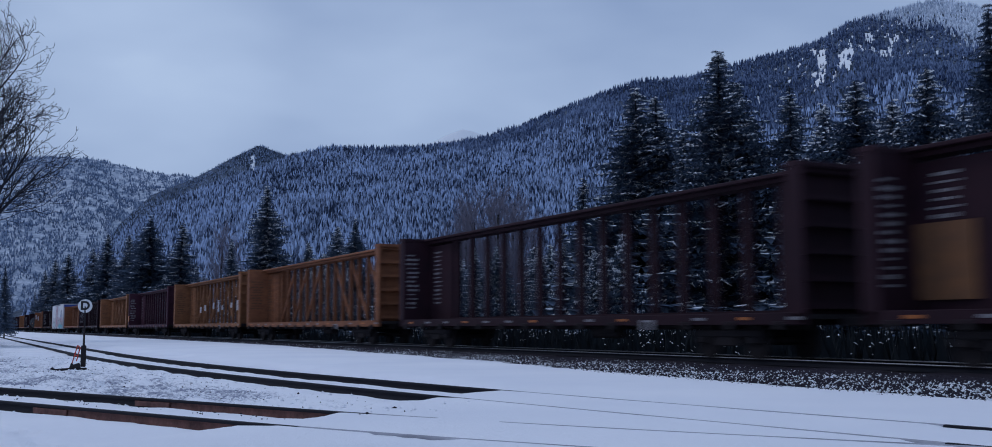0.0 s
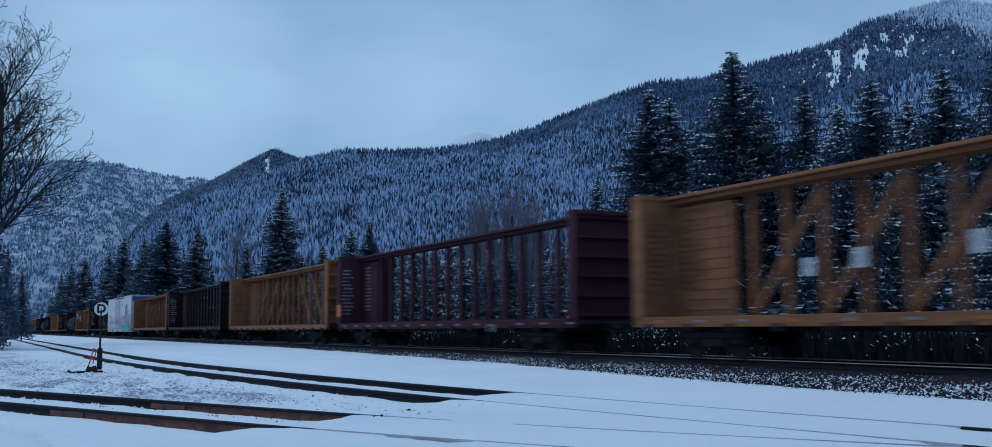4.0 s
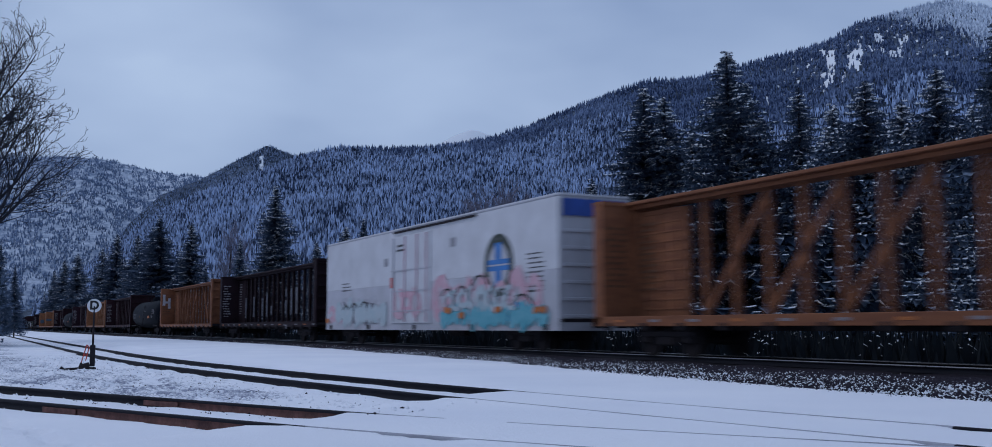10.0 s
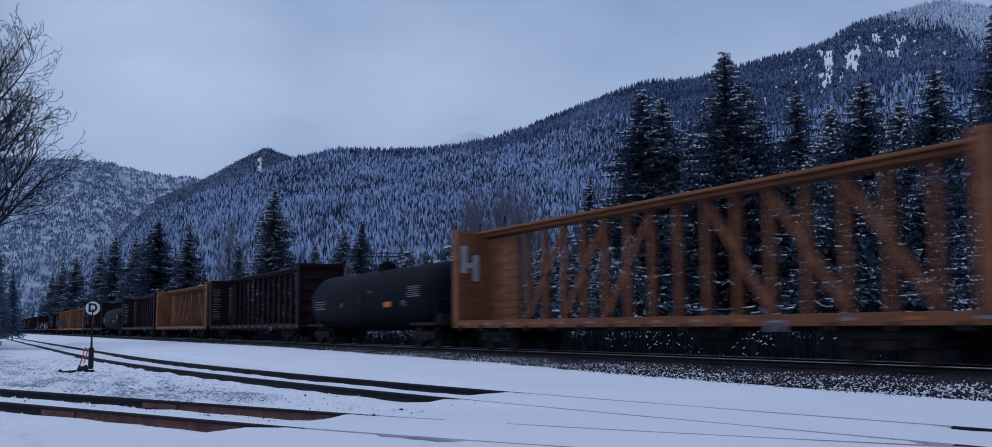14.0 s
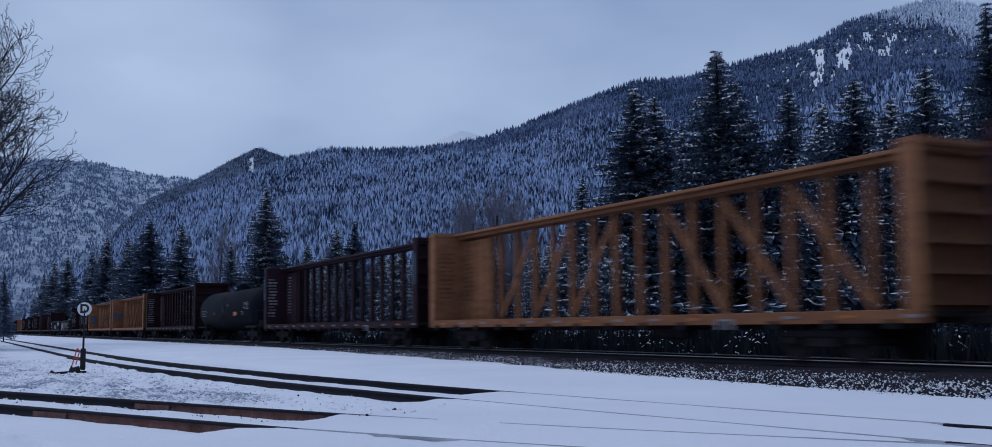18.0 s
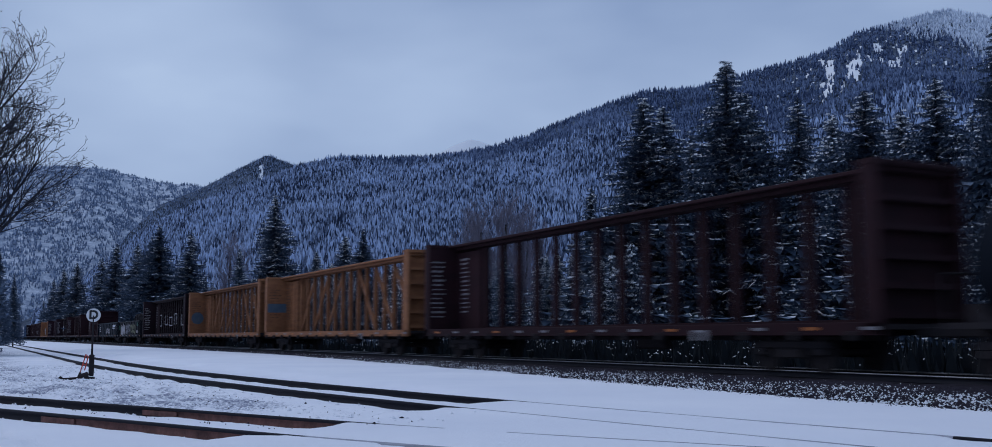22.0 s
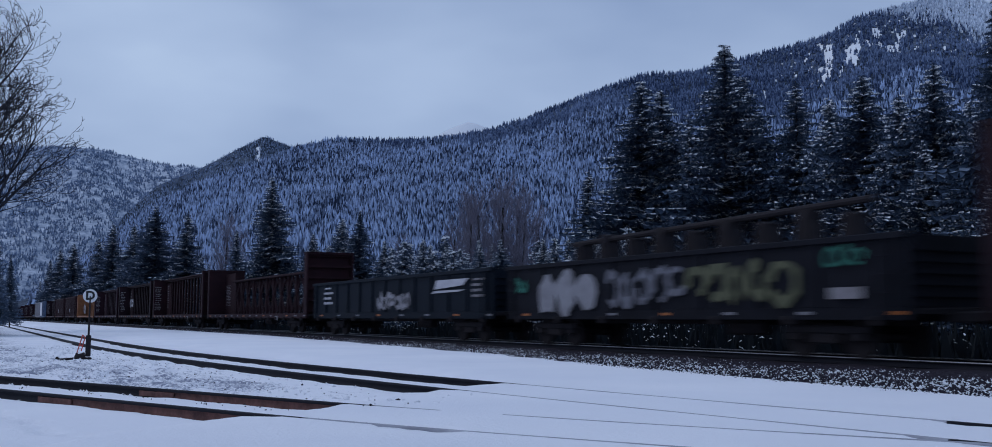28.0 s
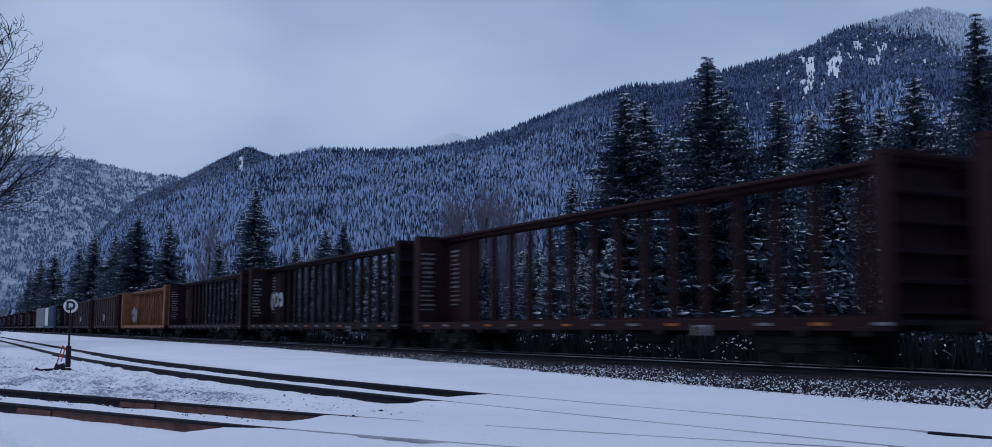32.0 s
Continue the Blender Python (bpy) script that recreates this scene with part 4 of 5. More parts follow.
def build_bare_trees():
    big = branching(12, 16, 0.8, 5, 3, TWIG, bend=0.045, thin=0.014)
    small = branching(9, 9, 0.55, 3, 1, TWIG_RED, bend=0.08, thin=0.009)
    for az, rr, sc, turn in ((1.15, 84, 1.42, 30), (-0.3, 88, 1.7, 75), (-1.6, 92, 1.8, 150)):
        x, y, r = place(az, r=rr)
        bare_tree(big, x, y, sc, turn, "tall leafless cottonwood with a wide crown of fine twigs")
    rnd = random.Random(5)
    for az, rr, s in ((27.4, 95, 1.5), (28.5, 96, 1.6), (26.6, 100, 1.45), (29.4, 98, 1.45), (25.8, 104, 1.3), (28.0, 104, 1.6), (29.0, 108, 1.65), (27.0, 110, 1.6), (13.0, 190, 2.4), (14.0, 195, 2.2), (30.2, 90, 1.4), (22.5, 110, 1.3)):
        x, y, r = place(az, r=rr)
        bare_tree(small, x, y, (1.0 if 25 < az < 30 else 0.88) * s, rnd.uniform(0, 360), "leafless aspen with reddish-grey twigs")
    for az, rr, h in ((0.35, 66, 13.0), (-1.4, 70, 18), (1.0, 72, 9.5), (-3.6, 76, 20), (1.9, 110, 9), (2.6, 120, 7.5)):
        x, y, r = place(az, r=rr)
        spruce("dark", x, y, h, rnd.uniform(0, 360), 0.72)


build_bare_trees()


def build_undergrowth():
    """Brush on the bank behind the main track, some of it under snow."""
    rnd = np.random.RandomState(9)
    n = 14000
    x = np.where(rnd.rand(n) < 0.7, rnd.uniform(-60, 6, n), rnd.uniform(-200, 6, n))
    y = rnd.uniform(22.5, 33, n)
    base = np.stack([x, y, np.interp(y, [21, 24.5], [-0.1, -1.4])], 1)
    k = 5
    h = rnd.uniform(0.9, 2.7, n) * np.interp(y, [22.5, 25], [0.6, 1.0])
    a = rnd.uniform(0, 6.28, (n, k))
    r = rnd.uniform(0.1, 0.5, (n, k))
    z = h[:, None] * rnd.uniform(0.4, 1.0, (n, k))
    tip = base[:, None] + np.stack([r * np.cos(a), r * np.sin(a), z], -1)
    side = np.stack([-np.sin(a), np.cos(a), 0 * a], -1) * rnd.uniform(0.04, 0.2, (n, k))[..., None]
    mid = base[:, None] + np.stack([0.6 * r * np.cos(a), 0.6 * r * np.sin(a), 0.55 * z], -1)
    v = np.stack([np.broadcast_to(base[:, None], tip.shape), mid + side, tip, mid - side], 2).reshape(-1, 3)
    f = np.arange(n * k * 4).reshape(-1, 4)
    me = raw_mesh("undergrowth", v, f, [NEEDLE_SHADE])
    tagged(new("undergrowth", me), "brush along the far side of the railway, coloured dark as shade", "brush", kind="stuff")
    # pads of snow lying on drooping sprays of the brush
    cn, per = 80, 12
    cx = np.where(rnd.rand(cn) < 0.75, rnd.uniform(-62, 6, cn), rnd.uniform(-150, 6, cn))
    cy, cz = rnd.uniform(22.4, 27.5, cn), rnd.uniform(-0.35, 0.75, cn)
    q = np.stack([np.repeat(cx, per), np.repeat(cy, per), np.repeat(cz, per)], 1) + rnd.normal(0, 1, (cn * per, 3)) * (0.3, 0.3, 0.2)
    turn, lng, wid, drop = rnd.uniform(0, 6.28, len(q)), rnd.uniform(0.04, 0.12, len(q)), rnd.uniform(0.014, 0.034, len(q)), rnd.uniform(0.1, 0.7, len(q))
    ax = np.stack([np.cos(turn) * lng, np.sin(turn) * lng, -drop * lng], 1)
    sd = np.stack([-np.sin(turn) * wid, np.cos(turn) * wid, -0.3 * wid], 1)
    rise = np.stack([0 * wid, 0 * wid, wid], 1)
    v = np.stack([q - 0.4 * ax, q + sd, q + ax, q - sd, q + rise], 1).reshape(-1, 3)
    tri = np.array([(0, 1, 4), (1, 2, 4), (2, 3, 4), (3, 0, 4)])
    f = (tri[None] + 5 * np.arange(len(q))[:, None, None]).reshape(-1, 3)
    tagged(new("snowy_sprays", raw_mesh("snowy_sprays", v, f, [BRANCH_SNOW])), "small pads of snow on low brush behind the railway", "snow", kind="stuff")


build_undergrowth()


# ---- rolling stock: each car's origin is at rail height under its middle, front end towards +x ----
DECK, TOP, HALF = 0.98, 4.5, 1.36
CARS = []


def make_truck():
    """Meshes of a two-axle truck."""
    out = {}
    bm = bmesh.new()
    for x0, x1, z0, z1 in ((-1.25, 1.25, 0.5, 0.68), (-0.45, 0.45, 0.28, 0.5), (-1.15, -0.7, 0.34, 0.52), (0.7, 1.15, 0.34, 0.52)):
        box(bm, x0, x1, -0.08, 0.08, z0, z1, 0.03)
    out["side_frame"] = bm
    bm = bmesh.new()
    tube(bm, (0, -0.07, 0), (0, 0.07, 0), 0.42, 0.42, 20)
    tube(bm, (0, 0.07, 0), (0, 0.1, 0), 0.45, 0.45, 20)
    tube(bm, (0, -0.14, 0), (0, -0.07, 0), 0.11, 0.14, 10)
    out["wheel"] = bm
    bm = bmesh.new()
    box(bm, -0.25, 0.25, -0.95, 0.95, 0.52, 0.74, 0.03)
    tube(bm, (-0.89, -0.75, 0.42), (-0.89, 0.75, 0.42), 0.08)
    tube(bm, (0.89, -0.75, 0.42), (0.89, 0.75, 0.42), 0.08)
    out["bolster"] = bm
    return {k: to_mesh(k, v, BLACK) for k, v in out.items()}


def to_mesh(name, bm, material):
    me = bpy.data.meshes.new(name)
    bm.to_mesh(me)
    bm.free()
    me.materials.append(material)
    return me


TRUCK = make_truck()
_b = bmesh.new()
box(_b, 0, 0.75, -0.12, 0.12, 0.76, 0.98, 0.03)
box(_b, 0.6, 0.92, -0.2, 0.16, 0.74, 1.0, 0.05)
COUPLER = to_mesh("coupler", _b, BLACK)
_b = bmesh.new()
box(_b, -0.17, 0.17, -0.006, 0.006, -0.035, 0.035)
REFLECT = {"o": to_mesh("reflector", _b.copy(), ORANGE), "w": to_mesh("reflector", _b, TAG_GREY)}
_b = bmesh.new()
box(_b, -0.1, 0.1, -0.08, 0.04, -0.16, 0.05, 0.02)
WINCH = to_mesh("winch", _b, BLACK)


def running_gear(car, centres, body):
    for c in centres:
        truck = shared("truck", TRUCK["bolster"], car, pose(c, 0, 0))
        for y in (-1.0, 1.0):
            shared("side_frame", TRUCK["side_frame"], truck, pose(0, y, 0))
        for x in (-0.89, 0.89):
            shared("wheel", TRUCK["wheel"], truck, pose(x, -0.76, 0.42, 0, 0, 180))
            shared("wheel", TRUCK["wheel"], truck, pose(x, 0.76, 0.42))
    shared("coupler", COUPLER, car, pose(body / 2 - 0.2, 0, 0))
    shared("coupler", COUPLER, car, pose(-body / 2 + 0.2, 0, 0, 0, 0, 180))


def lettering(car, x, z, w, h, n, material, y, seed, name="lettering"):
    """Unreadable rows of writing as short bars, on the near side."""
    rnd = random.Random(seed)
    bm = bmesh.new()
    for i in range(n):
        zz = z + h * (1 - (i + 0.5) / n)
        t = h / n * rnd.uniform(0.25, 0.5)
        a = x + rnd.uniform(0, 0.15) * w
        while a < x + w * rnd.uniform(0.75, 1.0):
            b = min(x + w, a + rnd.uniform(0.08, 0.3) * w)
            box(bm, a, b, y - 0.008, y - 0.004, zz - t / 2, zz + t / 2)
            a = b + 0.06 * w
    if not bm.verts:
        box(bm, x, x + w, y - 0.008, y - 0.004, z, z + 0.05)
    return tagged(part(name, bm, material, car, "faded lettering in short rows"), kind="stuff")


def wall_lettering(car, x, y, z, w, h, n, material, seed):
    """Rows of unreadable writing on the inner face of an end wall."""
    rnd = random.Random(seed)
    bm = bmesh.new()
    for i in range(n):
        zz = z + h * (1 - (i + 0.5) / n)
        t = h / n * rnd.uniform(0.25, 0.5)
        a = y + rnd.uniform(0, 0.2) * w
        while a < y + w * rnd.uniform(0.6, 0.95):
            b = min(y + w, a + rnd.uniform(0.15, 0.45) * w)
            box(bm, x + 0.004, x + 0.008, a, b, zz - t / 2, zz + t / 2)
            a = b + 0.08 * w
    return tagged(part("lettering", bm, material, car, "faded lettering in short rows"), kind="stuff")


def blob(car, x, z, w, h, material, y, seed, label, holes=True):
    """A patch of spray paint: rounded overlapping letter-like shapes."""
    rnd = random.Random(seed)
    bm = bmesh.new()
    n = max(2, int(w / (0.62 * h)))
    for i in range(n):
        cx, cz = x + w * (i + 0.5) / n + rnd.uniform(-0.1, 0.1) * h, z + h * rnd.uniform(0.4, 0.6)
        rx, rz = w / n * rnd.uniform(0.45, 0.7), h * rnd.uniform(0.35, 0.55)
        k = 14
        gap_a, gap_w = rnd.uniform(0, 6.28), rnd.uniform(0.3, 1.4)
        ring = [(math.cos(6.2832 * j / k), math.sin(6.2832 * j / k), rnd.uniform(0.8, 1.12)) for j in range(k)]
        inner = rnd.uniform(0.3, 0.6) if holes else 0.0
        yy = y - 0.005 - 0.002 * i
        for j in range(k):
            if holes and abs(((6.2832 * j / k - gap_a + 3.14) % 6.28) - 3.14) < gap_w / 2:
                continue
            (c0, s0, m0), (c1, s1, m1) = ring[j], ring[(j + 1) % k]
            quad = [(cx + rx * c0 * m0, yy, cz + rz * s0 * m0), (cx + rx * c1 * m1, yy, cz + rz * s1 * m1)]
            quad += [(cx + rx * inner * c1, yy, cz + rz * inner * s1), (cx + rx * inner * c0, yy, cz + rz * inner * s0)] if inner else [(cx, yy, cz)]
            bm.faces.new([bm.verts.new(q) for q in quad])
    return tagged(part("painted_tag", bm, material, car, label), kind="stuff")


def bulkhead(car, x, face, paint, z0=DECK, z1=TOP):
    """End wall with corner posts, a cap and horizontal ribs on its outer side; face is +1 at the front end."""
    def slab(a, b, *rest):
        return box(bmesh.new(), min(x + a * face, x + b * face), max(x + a * face, x + b * face), *rest)

    wall = part("end_wall", slab(0, -0.12, -HALF, HALF, z0, z1), paint, car)
    for y in (-HALF, HALF - 0.12):
        part("corner_post", slab(0.003, 0.34, y, y + 0.12, z0 - 0.15, z1 - 0.1), paint, wall)
    for k in range(6):
        z = z0 + 0.25 + k * (z1 - z0 - 0.4) / 5
        part("end_rib", slab(0.003, 0.22, -HALF + 0.12, HALF - 0.12, z - 0.07, z + 0.07), paint, wall)
    part("cap", slab(-0.16, 0.36, -HALF - 0.01, HALF + 0.01, z1 - 0.1, z1 + 0.02), paint, wall)


def underframe(car, body, paint, reflect=True, step=1.6):
    h = body / 2
    bm = bmesh.new()
    box(bm, -h, h, -HALF + 0.1, HALF - 0.1, DECK - 0.05, DECK + 0.06)
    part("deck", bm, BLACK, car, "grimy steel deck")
    bm = bmesh.new()
    box(bm, -h + 1.0, h - 1.0, -0.2, 0.2, 0.68, DECK - 0.05)
    for s in range(-4, 5):
        box(bm, s * body / 9.5 - 0.06, s * body / 9.5 + 0.06, -HALF + 0.1, HALF - 0.1, DECK - 0.2, DECK - 0.05)
    tube(bm, (2.2, -0.6, 0.62), (3.6, -0.6, 0.62), 0.2)
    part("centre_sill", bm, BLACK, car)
    for y in (-HALF, HALF - 0.1):
        bm = bmesh.new()
        box(bm, -h, h, y, y + 0.1, DECK - 0.18, DECK + 0.1, 0.012)
        part("side_sill", bm, paint, car)
    n = int(body / step)
    for i in range(n):
        x = -h + 0.8 + i * (body - 1.6) / (n - 1)
        shared("winch", WINCH, car, pose(x, -HALF - 0.01, DECK - 0.14))
        if reflect and i == n - 4 and step < 2:
            part("stencil_plate", box(bmesh.new(), x - 0.3, x + 0.3, -HALF - 0.02, -HALF - 0.006, DECK - 0.3, DECK - 0.04), TAG_GREY, car, "pale stencil plate")
        elif reflect:
            shared("reflector", REFLECT["w" if i % 3 else "o"], car, pose(x + 0.5, -HALF - 0.008, DECK - 0.03))


def beam(bm, x, half, deep, z0, z1, web=0.03, flange=0.03):
    """An upright rolled beam: two flanges joined by a web."""
    ring = [(-half, -deep), (half, -deep), (half, -deep + flange), (web, -deep + flange), (web, deep - flange), (half, deep - flange), (half, deep), (-half, deep), (-half, deep - flange), (-web, deep - flange), (-web, -deep + flange), (-half, -deep + flange)]
    lo, hi = [[bm.verts.new((x + a, b, z)) for a, b in ring] for z in (z0, z1)]
    for i in range(len(ring)):
        j = (i + 1) % len(ring)
        bm.faces.new((lo[i], lo[j], hi[j], hi[i]))
    bm.faces.new(lo[::-1])
    bm.faces.new(hi)
    return bm


def truss_car(paint, label, body=23.5, seed=1, first=-8.15, pitch=1.25, count=15):
    """Centre-beam flat car: end walls, a top chord and an open truss of posts and braces down the middle."""
    car = tagged(empty("centerbeam_car"), label, "railway car", group="cars of the train")
    h = body / 2
    underframe(car, body, paint)
    for face in (-1, 1):
        bulkhead(car, face * (h - 0.36), face, paint)
    bm = bmesh.new()
    box(bm, -h + 0.3, h - 0.3, -0.55, 0.55, TOP - 0.1, TOP, 0.02)
    box(bm, -h + 0.3, h - 0.3, -0.3, 0.3, TOP - 0.2, TOP - 0.098)
    part("top_chord", bm, paint, car)
    for face in (-1, 1):
        bm = bmesh.new()
        x0, x1 = sorted((face * (h - 0.45), face * (h - (2.85 if face < 0 else 1.3))))
        box(bm, x0, x1, -0.1, 0.1, DECK + 0.1, TOP - 0.3)
        panel = part("end_panel", bm, paint, car)
        for k in range(3):
            xx = x0 + (k + 0.5) * (x1 - x0) / 3
            part("stiffener", box(bmesh.new(), xx - 0.04, xx + 0.04, -0.14, -0.102, DECK + 0.1, TOP - 0.3), paint, panel)
        for k in range(11):
            zz = DECK + 0.3 + 0.28 * k
            part("batten", box(bmesh.new(), x0 + 0.05, x1 - 0.05, -0.125, -0.102, zz, zz + 0.05), paint, panel)
    posts = [first + pitch * i for i in range(count)]
    for x in posts:
        part("post", beam(bmesh.new(), x, 0.075, 0.09, DECK + 0.06, TOP - 0.13, 0.015, 0.02), paint, car)
    # braces lean in towards the middle, each over two bays
    mid = count // 2
    for i in range(0, mid - 1, 2):
        part("brace", bar(bmesh.new(), (posts[i], 0, DECK + 0.15), (posts[i + 2], 0, TOP - 0.25), 0.17, 0.1), paint, car)
        j = count - 1 - i
        part("brace", bar(bmesh.new(), (posts[j], 0, DECK + 0.15), (posts[j - 2], 0, TOP - 0.25), 0.17, 0.1), paint, car)
    lettering(car, -h + 0.6, 1.8, 1.0, 2.1, 12, FADED, -0.165, seed)
    wall_lettering(car, -h + 0.48, -1.25, 1.9, 0.8, 1.9, 11, FADED, seed + 20)
    running_gear(car, (-8.7, 8.7), body)
    return car


def slot_car(paint, label, body=23.5, seed=1, posts=15):
    """Centre-beam flat car of the other make: many upright ribs with tall openings between."""
    car = tagged(empty("centerbeam_car"), label, "railway car", group="cars of the train")
    h = body / 2
    underframe(car, body, paint)
    for face in (-1, 1):
        bulkhead(car, face * (h - 0.36), face, paint)
    bm = bmesh.new()
    box(bm, -h + 0.3, h - 0.3, -0.5, 0.5, TOP - 0.1, TOP, 0.02)
    box(bm, -h + 0.3, h - 0.3, -0.25, 0.25, TOP - 0.2, TOP - 0.098)
    part("top_chord", bm, paint, car)
    part("base_plate", box(bmesh.new(), -h + 1.7, h - 1.3, -0.06, 0.06, DECK + 0.06, DECK + 0.18), paint, car)
    for face in (-1, 1):
        x0, x1 = sorted((face * (h - 0.45), face * (h - (2.6 if face < 0 else 1.3))))
        bm = box(bmesh.new(), x0, x1, -0.1, 0.1, DECK + 0.06, TOP - 0.3)
        part("end_panel", bm, paint, car)
    for i in range(posts):
        x = -h + 2.95 + i * (body - 4.9) / (posts - 1)
        part("rib", beam(bmesh.new(), x, 0.13, 0.08, DECK + 0.06, TOP - 0.2, 0.03, 0.02), paint, car)
    wall_lettering(car, -h + 0.48, -1.28, 1.5, 0.6, 2.4, 13, DECAL, seed)
    lettering(car, -h + 0.85, 1.7, 0.7, 2.3, 13, DECAL, -0.105, seed + 50)
    running_gear(car, (-8.7, 8.7), body)
    return car


def walled_car(paint, label, body, top, ribs, name="boxcar", seed=2, roofed=True):
    """Box car or gondola: ribbed side walls, ends, floor, and a roof where it has one."""
    car = tagged(empty(name), label, "railway car", group="cars of the train")
    h = body / 2
    underframe(car, body, paint, step=2.4)
    for y, s in ((-HALF, -1), (HALF, 1)):
        bm = bmesh.new()
        y0, y1 = sorted((y, y - s * 0.08))
        box(bm, -h, h, y0, y1, DECK + 0.1, top)
        part("side_wall", bm, paint, car)
        for i in range(ribs):
            x = -h + 0.4 + i * (body - 0.8) / (ribs - 1)
            y0, y1 = sorted((y, y + s * 0.07))
            part("side_rib", box(bmesh.new(), x - 0.06, x + 0.06, y0, y1, DECK + 0.1, top - 0.1), paint, car)
        y0, y1 = sorted((y - s * 0.1, y + s * 0.1))
        part("top_rail", box(bmesh.new(), -h, h, y0, y1, top - 0.1, top + 0.04, 0.015), paint, car)
    for face in (-1, 1):
        bm = bmesh.new()
        x0, x1 = sorted((face * h, face * (h - 0.08)))
        box(bm, x0, x1, -HALF + 0.08, HALF - 0.08, DECK + 0.1, top)
        wall = part("end_wall", bm, paint, car)
        for k in range(5):
            z = DECK + 0.3 + k * (top - DECK - 0.4) / 5
            x0, x1 = sorted((face * (h + 0.002), face * (h + 0.06)))
            part("end_rib", box(bmesh.new(), x0, x1, -HALF + 0.1, HALF - 0.1, z, z + 0.1), paint, wall)
        bm = bmesh.new()
        xx = face * (h - 0.5)
        for x in (xx - 0.2, xx + 0.2):
            box(bm, x - 0.015, x + 0.015, -HALF - 0.14, -HALF - 0.1, DECK - 0.2, top - 0.1)
        z = DECK
        while z < top - 0.2:
            box(bm, xx - 0.2, xx + 0.2, -HALF - 0.14, -HALF - 0.11, z, z + 0.03)
            z += 0.38
        part("ladder", bm, paint, car)
    if roofed:
        bm = bmesh.new()
        box(bm, -h, h, -HALF + 0.05, HALF - 0.05, top, top + 0.1, 0.03)
        for i in range(9):
            x = -h + 0.6 + i * (body - 1.2) / 8
            box(bm, x - 0.05, x + 0.05, -HALF + 0.05, HALF - 0.05, top + 0.1, top + 0.14)
        part("roof", bm, paint, car)
    running_gear(car, (-h + 2.6, h - 2.6), body)
    return car


def reefer_car():
    car = tagged(empty("refrigerator_car"), "white refrigerated box car with a round emblem and spray-painted lower side", "railway car", group="cars of the train")
    body, top = 23.5, 4.97
    h, low = body / 2, 0.66
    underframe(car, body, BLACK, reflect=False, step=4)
    for y, s in ((-HALF - 0.02, -1), (HALF + 0.02, 1)):
        for nm, z0, z1, mt, lab in (("side_wall", 2.65, top, REEFER, ""), ("lower_side", low, 2.646, REEFER_LOW, "greyer lower side of the car")):
            y0, y1 = sorted((y, y - s * 0.1))
            part(nm, box(bmesh.new(), -h, h, y0, y1, z0, z1), mt, car, lab)
    for face in (-1, 1):
        bm = bmesh.new()
        x0, x1 = sorted((face * h, face * (h - 0.1)))
        box(bm, x0 + 0.003, x1 - 0.003, -HALF + 0.08, HALF - 0.08, low, top)
        wall = part("end_wall", bm, REEFER_LOW, car)
        for k in range(6):
            z = low + 0.4 + k * 0.55
            x0, x1 = sorted((face * (h + 0.002), face * (h + 0.05)))
            part("end_rib", box(bmesh.new(), x0, x1, -HALF + 0.15, HALF - 0.15, z, z + 0.12, 0.02), REEFER_LOW, wall)
    bm = bmesh.new()
    box(bm, -h, h, -HALF - 0.04, HALF + 0.04, top + 0.002, top + 0.12, 0.04)
    part("roof", bm, REEFER_LOW, car)
    part("roof_walk", box(bmesh.new(), -2.3, 5.9, -HALF - 0.1, -HALF - 0.05, top - 0.1, top - 0.02), BLACK, car, "dark gutter along the roof edge")
    yy = -HALF - 0.02
    # plug door with its rods
    bm = bmesh.new()
    box(bm, -2.6, 1.7, yy - 0.06, yy, 0.95, top - 0.25, 0.015)
    door = part("door", bm, REEFER, car, "white plug door")
    for x in (-2.2, -0.9, 0.4, 1.4):
        part("door_rod", tube(bmesh.new(), (x, yy - 0.1, 1.0), (x, yy - 0.1, top - 0.3), 0.03, 0.03, 6), TAG_PINK if x > -2 else REEFER_LOW, door)
    for z in (1.45, 2.3, 3.2):
        part("door_bar", box(bmesh.new(), -2.5, 1.6, yy - 0.1, yy - 0.062, z, z + 0.05), REEFER_LOW, door)
    part("end_cap", box(bmesh.new(), h + 0.056, h + 0.06, -HALF + 0.1, HALF - 0.1, top - 0.62, top - 0.06), CAP_BLUE, car, "bright blue panel on the end")
    # round emblem: dark ring, pale ring, blue field with a cross
    cx, cz = 7.62, 2.97
    for r, d, mt, lab in ((1.12, 0.006, EMBLEM_GREEN, "dark green ring of the emblem"), (0.78, 0.012, REEFER_LOW, "pale field of the emblem")):
        part("emblem", tube(bmesh.new(), (cx, yy - d, cz), (cx, yy - d + 0.004, cz), r, r, 28), mt, car, lab)
    for k in range(14):
        a = 2 * math.pi * k / 14
        part("emblem_stud", tube(bmesh.new(), (cx + 0.96 * math.cos(a), yy - 0.012, cz + 0.96 * math.sin(a)), (cx + 0.96 * math.cos(a), yy - 0.0062, cz + 0.96 * math.sin(a)), 0.03, 0.03, 8), DECAL, car, "pale letter-like mark on the ring")
    bm = bmesh.new()
    box(bm, cx - 0.8, cx + 0.8, yy - 0.022, yy - 0.018, cz + 0.03, cz + 0.2)
    box(bm, cx - 0.8, cx + 0.8, yy - 0.022, yy - 0.018, cz - 0.2, cz - 0.03)
    box(bm, cx - 0.24, cx + 0.24, yy - 0.022, yy - 0.018, cz + 0.2, cz + 0.8)
    box(bm, cx - 0.24, cx + 0.24, yy - 0.022, yy - 0.018, cz - 0.8, cz - 0.2)
